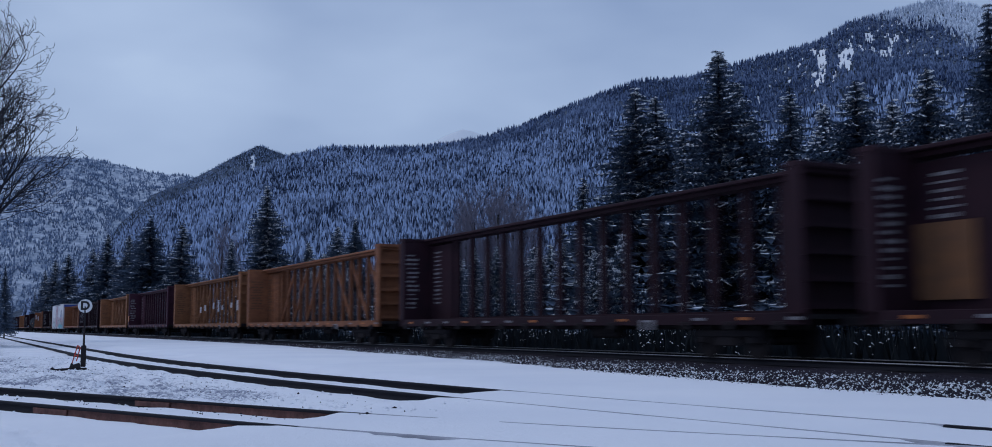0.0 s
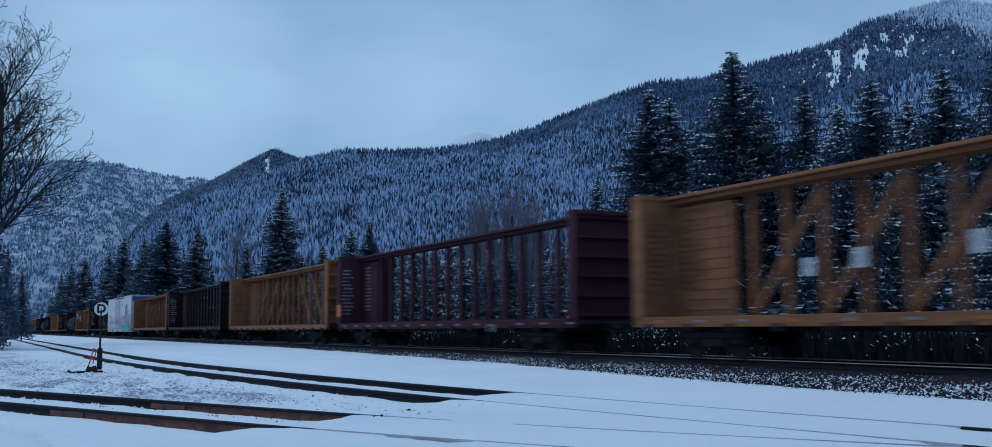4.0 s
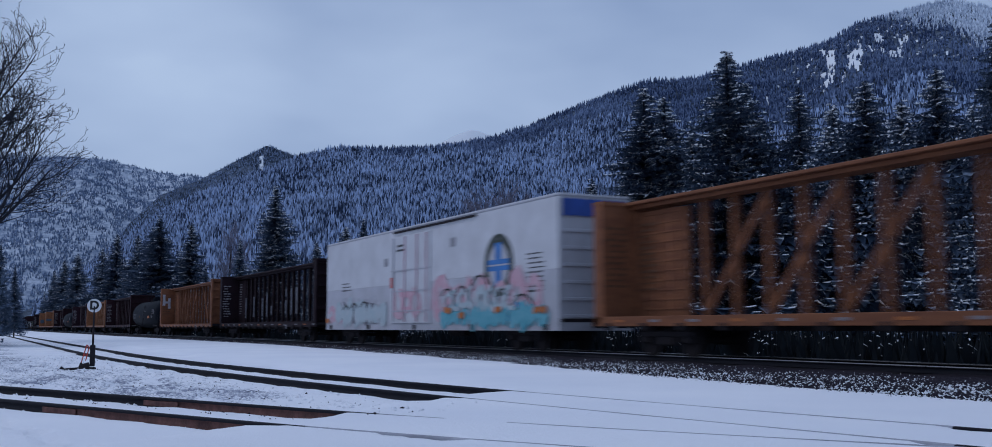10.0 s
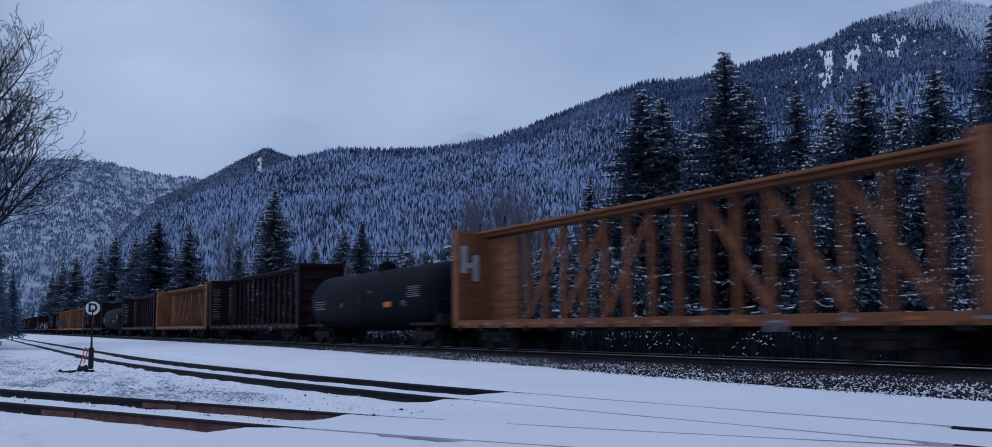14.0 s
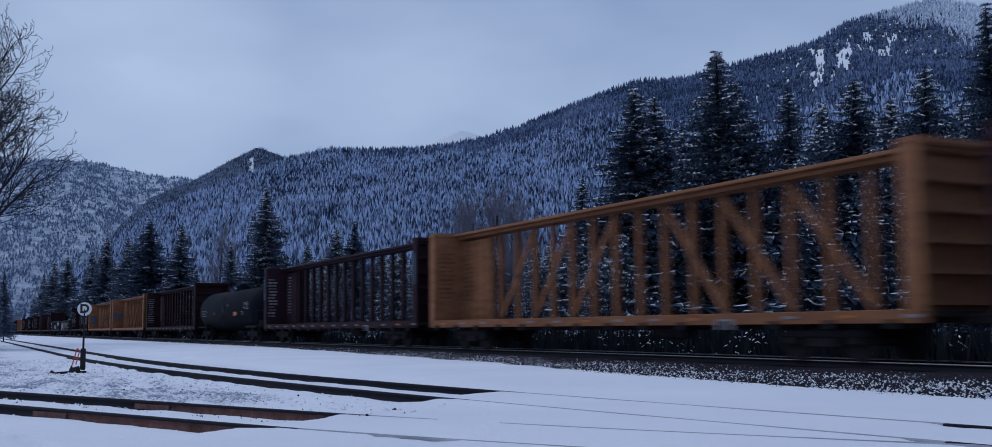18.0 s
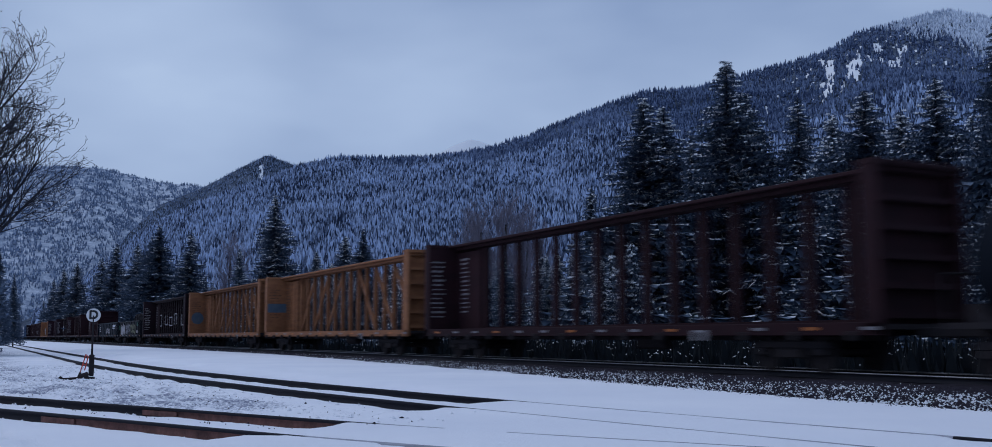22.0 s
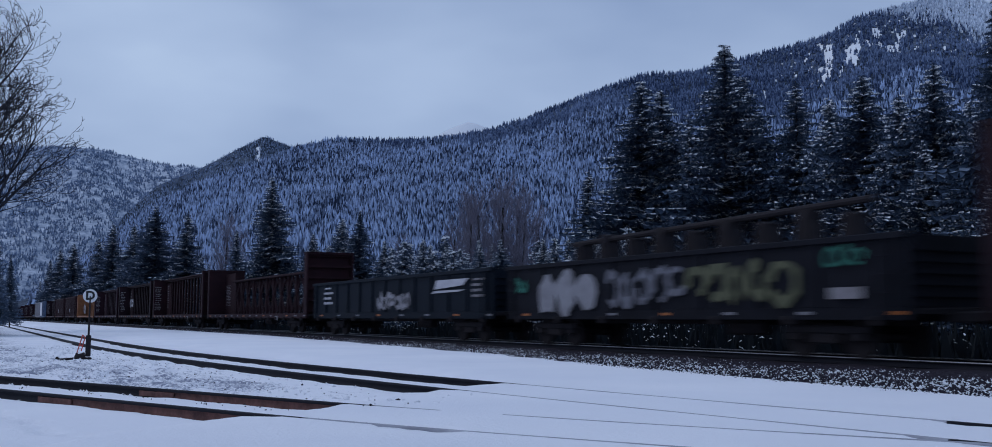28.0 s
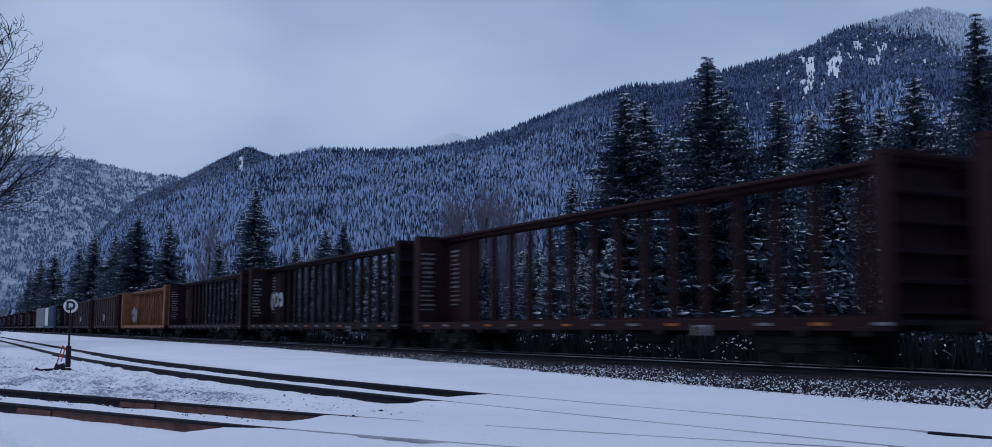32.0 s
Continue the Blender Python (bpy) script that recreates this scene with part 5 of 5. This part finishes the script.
    part("emblem_cross", bm, TAG_BLUE, car, "blue cross on the emblem")
    lettering(car, -h + 2.3, 2.5, 1.4, 0.5, 3, DECAL_DARK, yy, 3)
    lettering(car, h - 2.1, 1.9, 1.2, 1.4, 9, DECAL_DARK, yy, 4)
    lettering(car, -1.9, 4.0, 0.9, 0.4, 2, DECAL_DARK, yy - 0.07, 6)
    part("placard", box(bmesh.new(), -3.5, -3.1, yy - 0.02, yy, 3.5, 3.85), TAG_GREY, car)
    part("placard", box(bmesh.new(), 3.6, 4.0, yy - 0.02, yy, 3.9, 4.25), TAG_GREY, car)
    part("placard", box(bmesh.new(), -2.6, -2.2, yy - 0.08, yy - 0.062, 2.5, 2.95), RED_TAPE, car, "reddish stencil on the door edge")
    blob(car, -h + 0.4, 0.95, 2.4, 1.0, TAG_PINK, yy, 11, "pale pink spray-painted letters")
    blob(car, -h + 2.4, 0.95, 5.0, 1.45, TAG_WHITE, yy, 12, "pale grey spray-painted letters")
    blob(car, -h + 1.6, 0.8, 7.0, 1.3, TAG_PALE, yy - 0.02, 17, "pale grey-green spray-painted letters", holes=False)
    blob(car, 0.7, 1.0, 3.4, 1.7, TAG_PINK, yy, 13, "pink spray-painted letters")
    blob(car, 2.4, 0.9, 8.5, 1.85, TAG_PINK, yy - 0.014, 14, "faded pink spray-painted letters")
    blob(car, -h + 2.3, 0.9, 5.0, 1.2, TAG_DIM, yy - 0.01, 19, "grey spray-painted outlines")
    blob(car, -2.3, 1.0, 3.2, 1.5, TAG_PINK, yy - 0.08, 20, "pink spray-painted letters over the door")
    blob(car, 2.6, 0.72, 8.4, 1.0, TAG_TEAL, yy - 0.034, 15, "teal spray-painted letters", holes=False)
    blob(car, 3.0, 1.3, 6.0, 1.1, TAG_PALE, yy - 0.054, 15, "white spray-painted letters")
    blob(car, 8.2, 0.9, 1.6, 0.8, TAG_BLUE, yy - 0.02, 16, "blue spray-painted letters")
    for x, z, w in ((3.1, 1.3, 0.7), (4.4, 1.1, 0.5), (7.4, 1.25, 0.6), (10.2, 1.2, 0.9), (-h + 0.15, 0.95, 0.5)):
        blob(car, x, z, w, 0.28, ORANGE, yy - 0.075, int(10 * x) % 7 + 50, "small orange spray-painted dabs", holes=False)
    # dark arched strokes over the letters' tops
    bm = bmesh.new()
    for x, z, r in ((3.4, 2.35, 0.5), (4.7, 2.45, 0.45), (6.2, 2.6, 0.7), (8.0, 2.2, 0.5), (9.4, 1.75, 0.8), (-h + 3.2, 2.0, 0.4), (-h + 4.4, 2.05, 0.45), (-h + 5.8, 2.1, 0.45)):
        for k in range(6):
            a0, a1 = math.pi * (0.12 + 0.127 * k), math.pi * (0.12 + 0.127 * (k + 1))
            bm.faces.new([bm.verts.new((x + q * math.cos(a), yy - 0.072, z - 0.5 + 0.75 * q * math.sin(a))) for q, a in ((r, a0), (r, a1), (r + 0.09, a1), (r + 0.09, a0))])
    tagged(part("painted_stroke", bm, DECAL_DARK, car, "black spray-painted strokes over the letters"), kind="stuff")
    running_gear(car, (-h + 2.9, h - 2.9), body)
    return car


def tank_car(seed):
    car = tagged(empty("tank_car"), "black tank car with pale stencils and an orange placard", "railway car", group="cars of the train")
    body, r, zc = 17.1, 1.45, 2.15
    h = body / 2
    bm = bmesh.new()
    n = 36
    rings = []
    for x, k in ((-h + 0.3, 0.35), (-h + 0.45, 0.68), (-h + 0.75, 0.9), (-h + 1.15, 1.0), (h - 1.15, 1.0), (h - 0.75, 0.9), (h - 0.45, 0.68), (h - 0.3, 0.35)):
        rings.append([bm.verts.new((x, r * k * math.cos(2 * math.pi * i / n), zc + r * k * math.sin(2 * math.pi * i / n))) for i in range(n)])
    for a, b in zip(rings, rings[1:]):
        for i in range(n):
            bm.faces.new((a[i], b[i], b[(i + 1) % n], a[(i + 1) % n])).smooth = True
    bm.faces.new(rings[0])
    bm.faces.new(rings[-1][::-1])
    part("tank", bm, TANK, car)
    bm = bmesh.new()
    tube(bm, (0, 0, zc + r - 0.1), (0, 0, zc + r + 0.28), 0.5, 0.46, 16)
    tube(bm, (0, 0, zc + r + 0.28), (0, 0, zc + r + 0.42), 0.3, 0.26, 12)
    part("dome", bm, TANK, car)
    for x in (-1.1, 1.1):
        for y in (-0.8, 0.8):
            part("rail_post", tube(bmesh.new(), (x, y, zc + r - 0.35), (x, y, zc + r + 0.75), 0.025, 0.025, 6), BLACK, car)
        part("handrail", tube(bmesh.new(), (x, -0.8, zc + r + 0.75), (x, 0.8, zc + r + 0.75), 0.025, 0.025, 6), BLACK, car)
    for y in (-0.8, 0.8):
        part("handrail", tube(bmesh.new(), (-1.1, y, zc + r + 0.75), (1.1, y, zc + r + 0.75), 0.025, 0.025, 6), BLACK, car)
    for face in (-1, 1):
        bm = bmesh.new()
        x0, x1 = sorted((face * h, face * (h - 2.6)))
        box(bm, x0, x1, -1.3, 1.3, 0.92, 1.04)
        box(bm, x0 + 0.3, x1 - 0.3, -0.9, 0.9, 1.04, 1.4)
        part("end_sill", bm, BLACK, car)
        bm = bmesh.new()
        x = face * (h - 0.1)
        for y in (-1.25, 1.25):
            tube(bm, (x, y, 1.0), (x, y, 2.0), 0.025, 0.025, 6)
        tube(bm, (x, -1.25, 2.0), (x, 1.25, 2.0), 0.025, 0.025, 6)
        part("end_rail", bm, BLACK, car)
    bm = bmesh.new()
    for x in (-0.22, 0.22):
        tube(bm, (x, -1.5, 1.0), (x, -1.25, zc + r - 0.5), 0.02, 0.02, 6)
    for k in range(8):
        z = 1.1 + k * 0.3
        tube(bm, (-0.22, -1.5 + 0.02 * k, z), (0.22, -1.5 + 0.02 * k, z), 0.015, 0.015, 6)
    part("ladder", bm, BLACK, car)
    yy = -r - 0.01
    lettering(car, -6.8, 1.75, 1.9, 0.5, 4, DECAL, yy, seed)
    lettering(car, 5.9, 2.1, 1.5, 0.5, 6, DECAL, yy, seed + 1)
    lettering(car, 5.3, 1.75, 0.7, 0.25, 3, DECAL, yy, seed + 2)
    lettering(car, 1.2, 2.4, 0.5, 0.15, 2, DECAL, yy, seed + 3)
    part("placard", box(bmesh.new(), -0.2, 0.5, yy - 0.02, yy, 2.05, 2.5), TEAL, car, "dull painted panel")
    part("placard", box(bmesh.new(), -2.6, -2.3, yy - 0.02, yy, 1.85, 2.05), RUST_PATCH, car, "small rusty placard")
    part("placard", box(bmesh.new(), 3.35, 4.2, yy - 0.03, yy, 1.74, 1.98), ORANGE, car, "orange placard")
    running_gear(car, (-h + 1.7, h - 1.7), body)
    return car


def low_partition_car():
    """Bulkhead flat car with a low middle partition of crossed plates between tall end walls."""
    car = tagged(empty("bulkhead_flat_car"), "red-brown bulkhead flat car with a low pierced partition", "railway car", group="cars of the train")
    body, low = 25.5, 3.44
    h = body / 2
    underframe(car, body, OXIDE)
    for face in (-1, 1):
        bulkhead(car, face * (h - 0.36), face, OXIDE, DECK, 4.45)
        x0, x1 = sorted((face * (h - 0.45), face * (h - 3.6)))
        part("end_panel", box(bmesh.new(), x0, x1, -0.1, 0.1, DECK + 0.06, low + 0.7 if face < 0 else low), OXIDE, car)
    part("top_chord", box(bmesh.new(), -h + 3.6, h - 0.4, -0.3, 0.3, low, low + 0.12, 0.02), OXIDE, car)
    n = 13
    for i in range(n):
        x = -h + 3.8 + i * (body - 5.0) / (n - 1)
        part("stud", box(bmesh.new(), x - 0.1, x + 0.1, -0.1, 0.1, DECK + 0.06, low), OXIDE, car)
        if i < n - 1:
            w = (body - 5.0) / (n - 1)
            for a, b in (((x + 0.1, 0, 2.35), (x + w / 2, 0, low - 0.05)), ((x + w - 0.1, 0, 2.35), (x + w / 2, 0, low - 0.05)), ((x + 0.1, 0, 2.3), (x + w / 2, 0, DECK + 0.1)), ((x + w - 0.1, 0, 2.3), (x + w / 2, 0, DECK + 0.1))):
                part("plate", bar(bmesh.new(), a, b, 0.13, 0.1), OXIDE, car)
    lettering(car, -h + 0.8, 1.7, 1.5, 1.6, 14, DECAL, -0.11, 91)
    running_gear(car, (-9.4, 9.4), body)
    return car


def place_car(car, left, body):
    """left: where the near rear edge stands at the start, along the track."""
    CARS.append((car, left + body / 2))
    return car


def copy_car(proto):
    return copy_thing(proto, Matrix.Identity(4))


def build_train():
    B = 23.5
    yel = truss_car(YELLOW, "yellow centre-beam lumber car, empty, with an open truss", seed=1)
    amb = truss_car(AMBER, "weathered amber centre-beam lumber car, empty", seed=2)
    mar = slot_car(MAROON, "maroon centre-beam lumber car, empty, with upright ribs", seed=3)
    oxi = slot_car(OXIDE, "red-oxide centre-beam lumber car, empty, with upright ribs", seed=4, posts=15)
    brn = slot_car(BROWN, "dark brown centre-beam lumber car with many ribs", seed=5, posts=17)
    plum = slot_car(PLUM, "plum-red centre-beam lumber car, empty", seed=6)
    first = {id(c): True for c in (plum, yel, amb, mar, oxi, brn)}

    def put(proto, left, label=""):
        car = proto if first.pop(id(proto), False) else copy_car(proto)
        if label:
            car["label"] = label
        place_car(car, left, B)
        return car

    h = B / 2
    a = put(mar, -15.0, "maroon centre-beam car with rusty patches")
    put(mar, -40.1)
    c = put(amb, -66.0)
    d = put(yel, -91.4, "yellow centre-beam car with small white notices on its posts")
    e = put(plum, -118.0, "plum centre-beam car with an orange notice at its end")
    put(yel, -143.2)
    put(mar, -169.8)
    put(amb, -194.5)
    place_car(reefer_car(), -220.0, 23.5)
    j = put(brn, -245.5, "dark brown centre-beam car with grey painted panels")
    k = put(amb, -272.0, "amber centre-beam car with white spray-painted strokes")
    tank = tank_car(60)
    place_car(tank, -290.9, 17.1)
    put(oxi, -316.1)
    put(yel, -341.1)
    o = put(mar, -365.9, "maroon centre-beam car with blue marks at its ends")
    place_car(copy_car(tank), -385.1, 17.1)
    put(oxi, -410.0)
    r = put(yel, -435.3, "yellow centre-beam car with a blue painted panel")
    s = put(yel, -460.2, "yellow centre-beam car with a round teal mark")
    t = slot_car(BROWN, "dark brown centre-beam car with white painted outlines", body=23.5, seed=7, posts=17)
    place_car(t, -485.4, 23.5)
    # two gondolas
    u = walled_car(GONDOLA, "dark gondola with spray-painted side and scrap above its rim", 16.8, 2.55, 9, "gondola", roofed=False)
    place_car(u, -503.9, 16.8)
    blob(u, -6.0, 1.0, 3.2, 1.35, TAG_GREY, -HALF - 0.08, 31, "white spray-painted letters", holes=False)
    blob(u, -2.2, 1.2, 3.6, 1.05, TAG_DIM, -HALF - 0.08, 32, "grey spray-painted letters")
    blob(u, 1.5, 1.2, 3.9, 1.05, TAG_OLIVE, -HALF - 0.08, 33, "olive spray-painted letters")
    blob(u, 6.3, 1.9, 1.0, 0.5, TAG_GREEN, -HALF - 0.08, 34, "teal spray-painted letters")
    blob(u, -7.8, 1.7, 0.8, 0.5, TAG_GREEN, -HALF - 0.08, 41, "small teal spray-painted mark")
    part("placard", box(bmesh.new(), 6.4, 7.3, -HALF - 0.1, -HALF - 0.085, 1.25, 1.5), DECAL, u)
    load = part("load", tube(bmesh.new(), (-6.6, 0.2, 3.3), (6.2, 0.2, 3.57), 0.09, 0.09, 8), BLACK, u, "dark steel frames carried as load")
    for i in range(9):
        x = -6.0 + i * 1.45
        part("strut", bar(bmesh.new(), (x - 0.4, 0.3, 1.2), (x, 0.3, 3.3 + 0.2 * (i % 2)), 0.4, 0.5), BLACK, load)
        part("strut", bar(bmesh.new(), (x + 0.4, 0.3, 1.2), (x, 0.3, 3.2), 0.35, 0.5), BLACK, load)
    w = walled_car(TEAL, "dark teal gondola with white marks", 20.7, 2.6, 13, "gondola", roofed=False)
    place_car(w, -525.7, 20.7)
    bm = bmesh.new()
    for z, hgt, x0, x1 in ((1.95, 0.36, 5.4, 8.5), (1.8, 0.1, 5.2, 8.2)):
        vs = [bm.verts.new(p) for p in ((x0, -HALF - 0.085, z), (x1 - 0.5, -HALF - 0.085, z + 0.3 * hgt), (x1, -HALF - 0.085, z + hgt), (x0 + 0.25, -HALF - 0.085, z + hgt))]
        bm.faces.new(vs)
    part("emblem", bm, TAG_WHITE, w, "white slanted emblem")
    blob(w, -0.8, 1.15, 3.8, 0.8, TAG_GREY, -HALF - 0.08, 35, "white spray-painted outline letters")
    lettering(w, -8.5, 1.45, 1.4, 1.0, 4, TAG_WHITE, -HALF - 0.08, 36)
    lettering(w, 8.8, 1.55, 0.95, 0.8, 4, DECAL, -HALF - 0.08, 40)
    place_car(low_partition_car(), -552.7, 25.5)
    put(oxi, -578.1)
    c2 = put(brn, -603.2)
    put(mar, -628.5)
    e2 = put(yel, -653.8, "yellow centre-beam car with grey spray-painted letters")
    g1 = walled_car(OXIDE, "red-brown box car with small white marks", 20.0, 4.3, 12, "boxcar")
    place_car(g1, -676.0, 20.0)
    blob(g1, -1.0, 1.6, 1.6, 0.9, TAG_WHITE, -HALF - 0.08, 39, "white spray-painted letters")
    place_car(copy_car(g1), -698.5, 20.0)
    put(brn, -724.0)
    nv = walled_car(NAVY, "blue steel box car with white doors", 16.5, 4.4, 10, "boxcar")
    place_car(nv, -743.0, 16.5)
    part("door", box(bmesh.new(), -7.6, -1.5, -HALF - 0.14, -HALF - 0.09, 1.2, 4.3), REEFER, nv, "white sliding door")
    gr = walled_car(TAG_GREY, "grey weathered steel box car", 17.5, 4.4, 10, "boxcar")
    place_car(gr, -762.5, 17.5)
    for i in range(9):
        put(mar if i % 3 else oxi, -788.5 - 25.3 * i)
    # what sets single cars apart
    blob(c2, -h + 0.6, 2.1, 2.4, 1.0, TAG_WHITE, -0.12, 37, "pale spray-painted letters")
    blob(e2, -h + 0.3, 1.3, 3.6, 1.7, TAG_GREY, -0.4, 38, "grey spray-painted letters")
    for i, x in enumerate((-6.0, -4.4, -1.3, 0.4, 1.7, 4.6, 6.4, 7.9)):
        part("notice", box(bmesh.new(), x - 0.16, x + 0.16, -0.24, -0.21, 2.0 + 0.12 * (i % 3), 2.45 + 0.14 * (i % 4)), PALE, d, "white paper notice")
    part("notice", box(bmesh.new(), -h + 0.02, -h + 0.62, -HALF - 0.02, -HALF - 0.004, 1.45, 2.05), ORANGE, e, "orange notice")
    part("notice", box(bmesh.new(), -h + 0.5, -h + 1.9, -0.2, -0.12, 1.3, 2.9), RUST_PATCH, a, "rusty orange patch")
    for i, z0, z1 in ((0, 1.45, 2.9), (2, 1.5, 2.9), (4, 1.55, 2.75), (5, 1.5, 3.05), (6, 1.6, 2.2), (9, 1.6, 2.5), (9, 2.75, 3.2), (10, 1.6, 3.2), (11, 1.6, 3.25), (14, 1.5, 2.1)):
        x = -h + 2.95 + i * (B - 4.9) / 16
        part("painted_panel", box(bmesh.new(), x - 0.11, x + 0.11, -0.15, -0.125, z0, z1), TAG_DIM if i != 11 else TAG_GREY, j, "grey painted panel")
    for y, z0, z1 in ((-1.22, 2.9, 3.95), (-0.72, 2.6, 3.6)):
        part("painted_stroke", box(bmesh.new(), -h + 0.485, -h + 0.5, y, y + 0.24, z0, z1), TAG_WHITE, k, "white spray-painted stroke")
    part("painted_stroke", box(bmesh.new(), -h + 0.485, -h + 0.5, -0.98, -0.72, 3.1, 3.3), TAG_WHITE, k, "white spray-painted stroke")
    for x in (-h + 0.12, h - 0.3):
        part("painted_stroke", box(bmesh.new(), x, x + 0.18, -HALF - 0.03, -HALF - 0.01, 2.6, 3.9), DECAL_BLUE, o, "blue painted mark")
    part("painted_panel", box(bmesh.new(), -h + 0.485, -h + 0.5, -1.3, -0.1, 2.3, 2.85), DECAL_BLUE, r, "blue painted panel")
    part("painted_disc", tube(bmesh.new(), (-h + 0.485, -0.7, 2.35), (-h + 0.5, -0.7, 2.35), 0.5, 0.5, 24), DECAL_BLUE, s, "round teal mark")
    for i, (x, w) in enumerate(((-7.6, 1.0), (-4.6, 1.4), (-2.2, 1.6), (0.6, 1.2), (4.2, 1.6), (7.4, 1.5))):
        bm = bmesh.new()
        z0, z1, q = 1.85 + 0.1 * (i % 2), 3.05 - 0.15 * (i % 3), 0.1
        for x0, x1, za, zb in ((x, x + q, z0, z1), (x + w - q, x + w, z0, z1), (x + q, x + w - q, z1 - q, z1), (x + q, x + w - q, z0, z0 + q)):
            if not (i == 0 and x0 == x) and not (i in (1, 4) and zb == z1 and za > z0) and not (i in (3, 5) and zb < z1):
                box(bm, x0, x1, -0.26, -0.23, za, zb)
        part("painted_outline", bm, TAG_GREY, t, "white painted outline")


build_train()


# ---- switch stand ----
def build_switch_stand():
    sx, sy = STAND
    root = tagged(empty("switch_stand", pose(sx, sy, -0.12, 0, 0, 0)), "black switch stand with a round white target lettered D", "switch stand")
    face = math.degrees(math.atan2(-sy, -sx)) + 90
    bm = bmesh.new()
    box(bm, -0.1, 0.1, -0.1, 0.09, 0, 0.08, 0.02)
    box(bm, -0.062, 0.062, -0.062, 0.062, 0.1, 0.66, 0.02)
    part("base", bm, BLACK, root)
    bm = bmesh.new()
    tube(bm, (0.0, 0, 0.6), (0.0, 0, 1.68), 0.028, 0.02, 10)
    part("mast", bm, BLACK, root)
    disc = part("target", tube(bmesh.new(), (0, 0.012, 0), (0, -0.012, 0), 0.178, 0.178, 32), SIGN_WHITE, root, "round white target")
    disc.matrix_basis = pose(0, 0, 1.69, 0, 0, face)
    font = bpy.data.curves.new("letter", "FONT")
    font.body = "D"
    font.size = 0.31
    font.align_x, font.align_y = "CENTER", "CENTER"
    font.extrude = 0.003
    font.offset = 0.012
    tmp = new("letter", font)
    dg = bpy.context.evaluated_depsgraph_get()
    me = bpy.data.meshes.new_from_object(tmp.evaluated_get(dg))
    bpy.data.objects.remove(tmp)
    me.materials.clear()
    me.materials.append(SIGN_BLACK)
    letter = new("letter", me)
    letter["label"] = "black letter D"
    letter.parent = disc
    letter.matrix_basis = pose(0, -0.018, 0, 90, 0, 0)
    bm = bmesh.new()
    tube(bm, (0.14, -0.24, 0.07), (0.4, -0.74, 0.04), 0.026, 0.035, 8)
    tube(bm, (0.4, -0.74, 0.04), (0.38, -0.8, 0.1), 0.05, 0.04, 8)
    part("lever", bm, BLACK, root)
    bm = bmesh.new()
    tube(bm, (0.05, -0.28, 0.18), (0.05, -0.15, 0.67), 0.015, 0.015, 6)
    tube(bm, (0.05, -0.17, 0.25), (0.05, -0.09, 0.61), 0.015, 0.015, 6)
    tube(bm, (0.05, -0.15, 0.66), (0.05, -0.09, 0.6), 0.015, 0.015, 6)
    tube(bm, (0.05, -0.22, 0.4), (0.05, -0.14, 0.4), 0.013, 0.013, 6)
    part("handle", bm, RED_TAPE, root, "red painted throw handle")
    bm = bmesh.new()
    tube(bm, (0.08, -0.3, 0.08), (0.08, -0.08, 0.12), 0.075, 0.1, 12)
    tube(bm, (0.05, -0.31, 0.06), (0.05, -0.27, 0.2), 0.04, 0.03, 8)
    part("weight", bm, BLACK, root)
    # headblock timbers and the throw rod
    for i, (dx, dy, rz) in enumerate(((-0.35, 0.5, 97), (0.35, 0.55, 95))):
        ob = tagged(part("switch_timber", box(bmesh.new(), -1.3, 1.3, -0.12, 0.12, -0.1, 0.0, 0.015), TIE, None), "dark timber under the switch stand, half in snow", "timber")
        ob.matrix_basis = pose(sx + dx, sy + dy + 0.6, -0.12, 0, 0, rz)
    rod = tagged(part("throw_rod", box(bmesh.new(), -0.04, 0.04, -1.7, 0.4, 0, 0.05), BLACK, None), "dark steel throw rod lying in snow", "rod")
    rod.matrix_basis = pose(sx - 0.5, sy - 0.5, -0.15, 0, 0, -60)
    # red-painted clamp on the siding rail
    for dx in (0, 0.35):
        cl = tagged(part("rail_clamp", box(bmesh.new(), -0.12, 0.12, -0.05, 0.05, 0, 0.04, 0.01), RED_TAPE, None), "small red clamp on a siding rail", "clamp")
        cl.matrix_basis = pose(-27.0 + dx, float(yard_y(-27.0)) - 0.45 + dx * 0.4, -0.12, 0, 0, 10)


build_switch_stand()


def build_marker():
    """Pale marker beside the siding, far along the track."""
    root = tagged(empty("marker_post", pose(-150, 6.75, -0.12)), "small pale marker post beside the far siding", "marker")
    part("post", tube(bmesh.new(), (0, 0, 0), (0, 0, 0.95), 0.09, 0.08, 8), SIGN_WHITE, root)
    part("plate", box(bmesh.new(), -0.02, 0.02, -0.16, 0.16, 0.6, 0.95, 0.008), SIGN_WHITE, root)


build_marker()


# ---- what moves ----
def motions():
    for car, start in CARS:
        rows = []
        for i in range(5):
            t = 8.0 * i
            x = start + SPEED * t
            rows.append((t, pose(x, TRACK_Y - SKEW * x, RAIL_Z, 0, 0, -math.degrees(math.atan(SKEW)))))
        walk(car, rows)


motions()
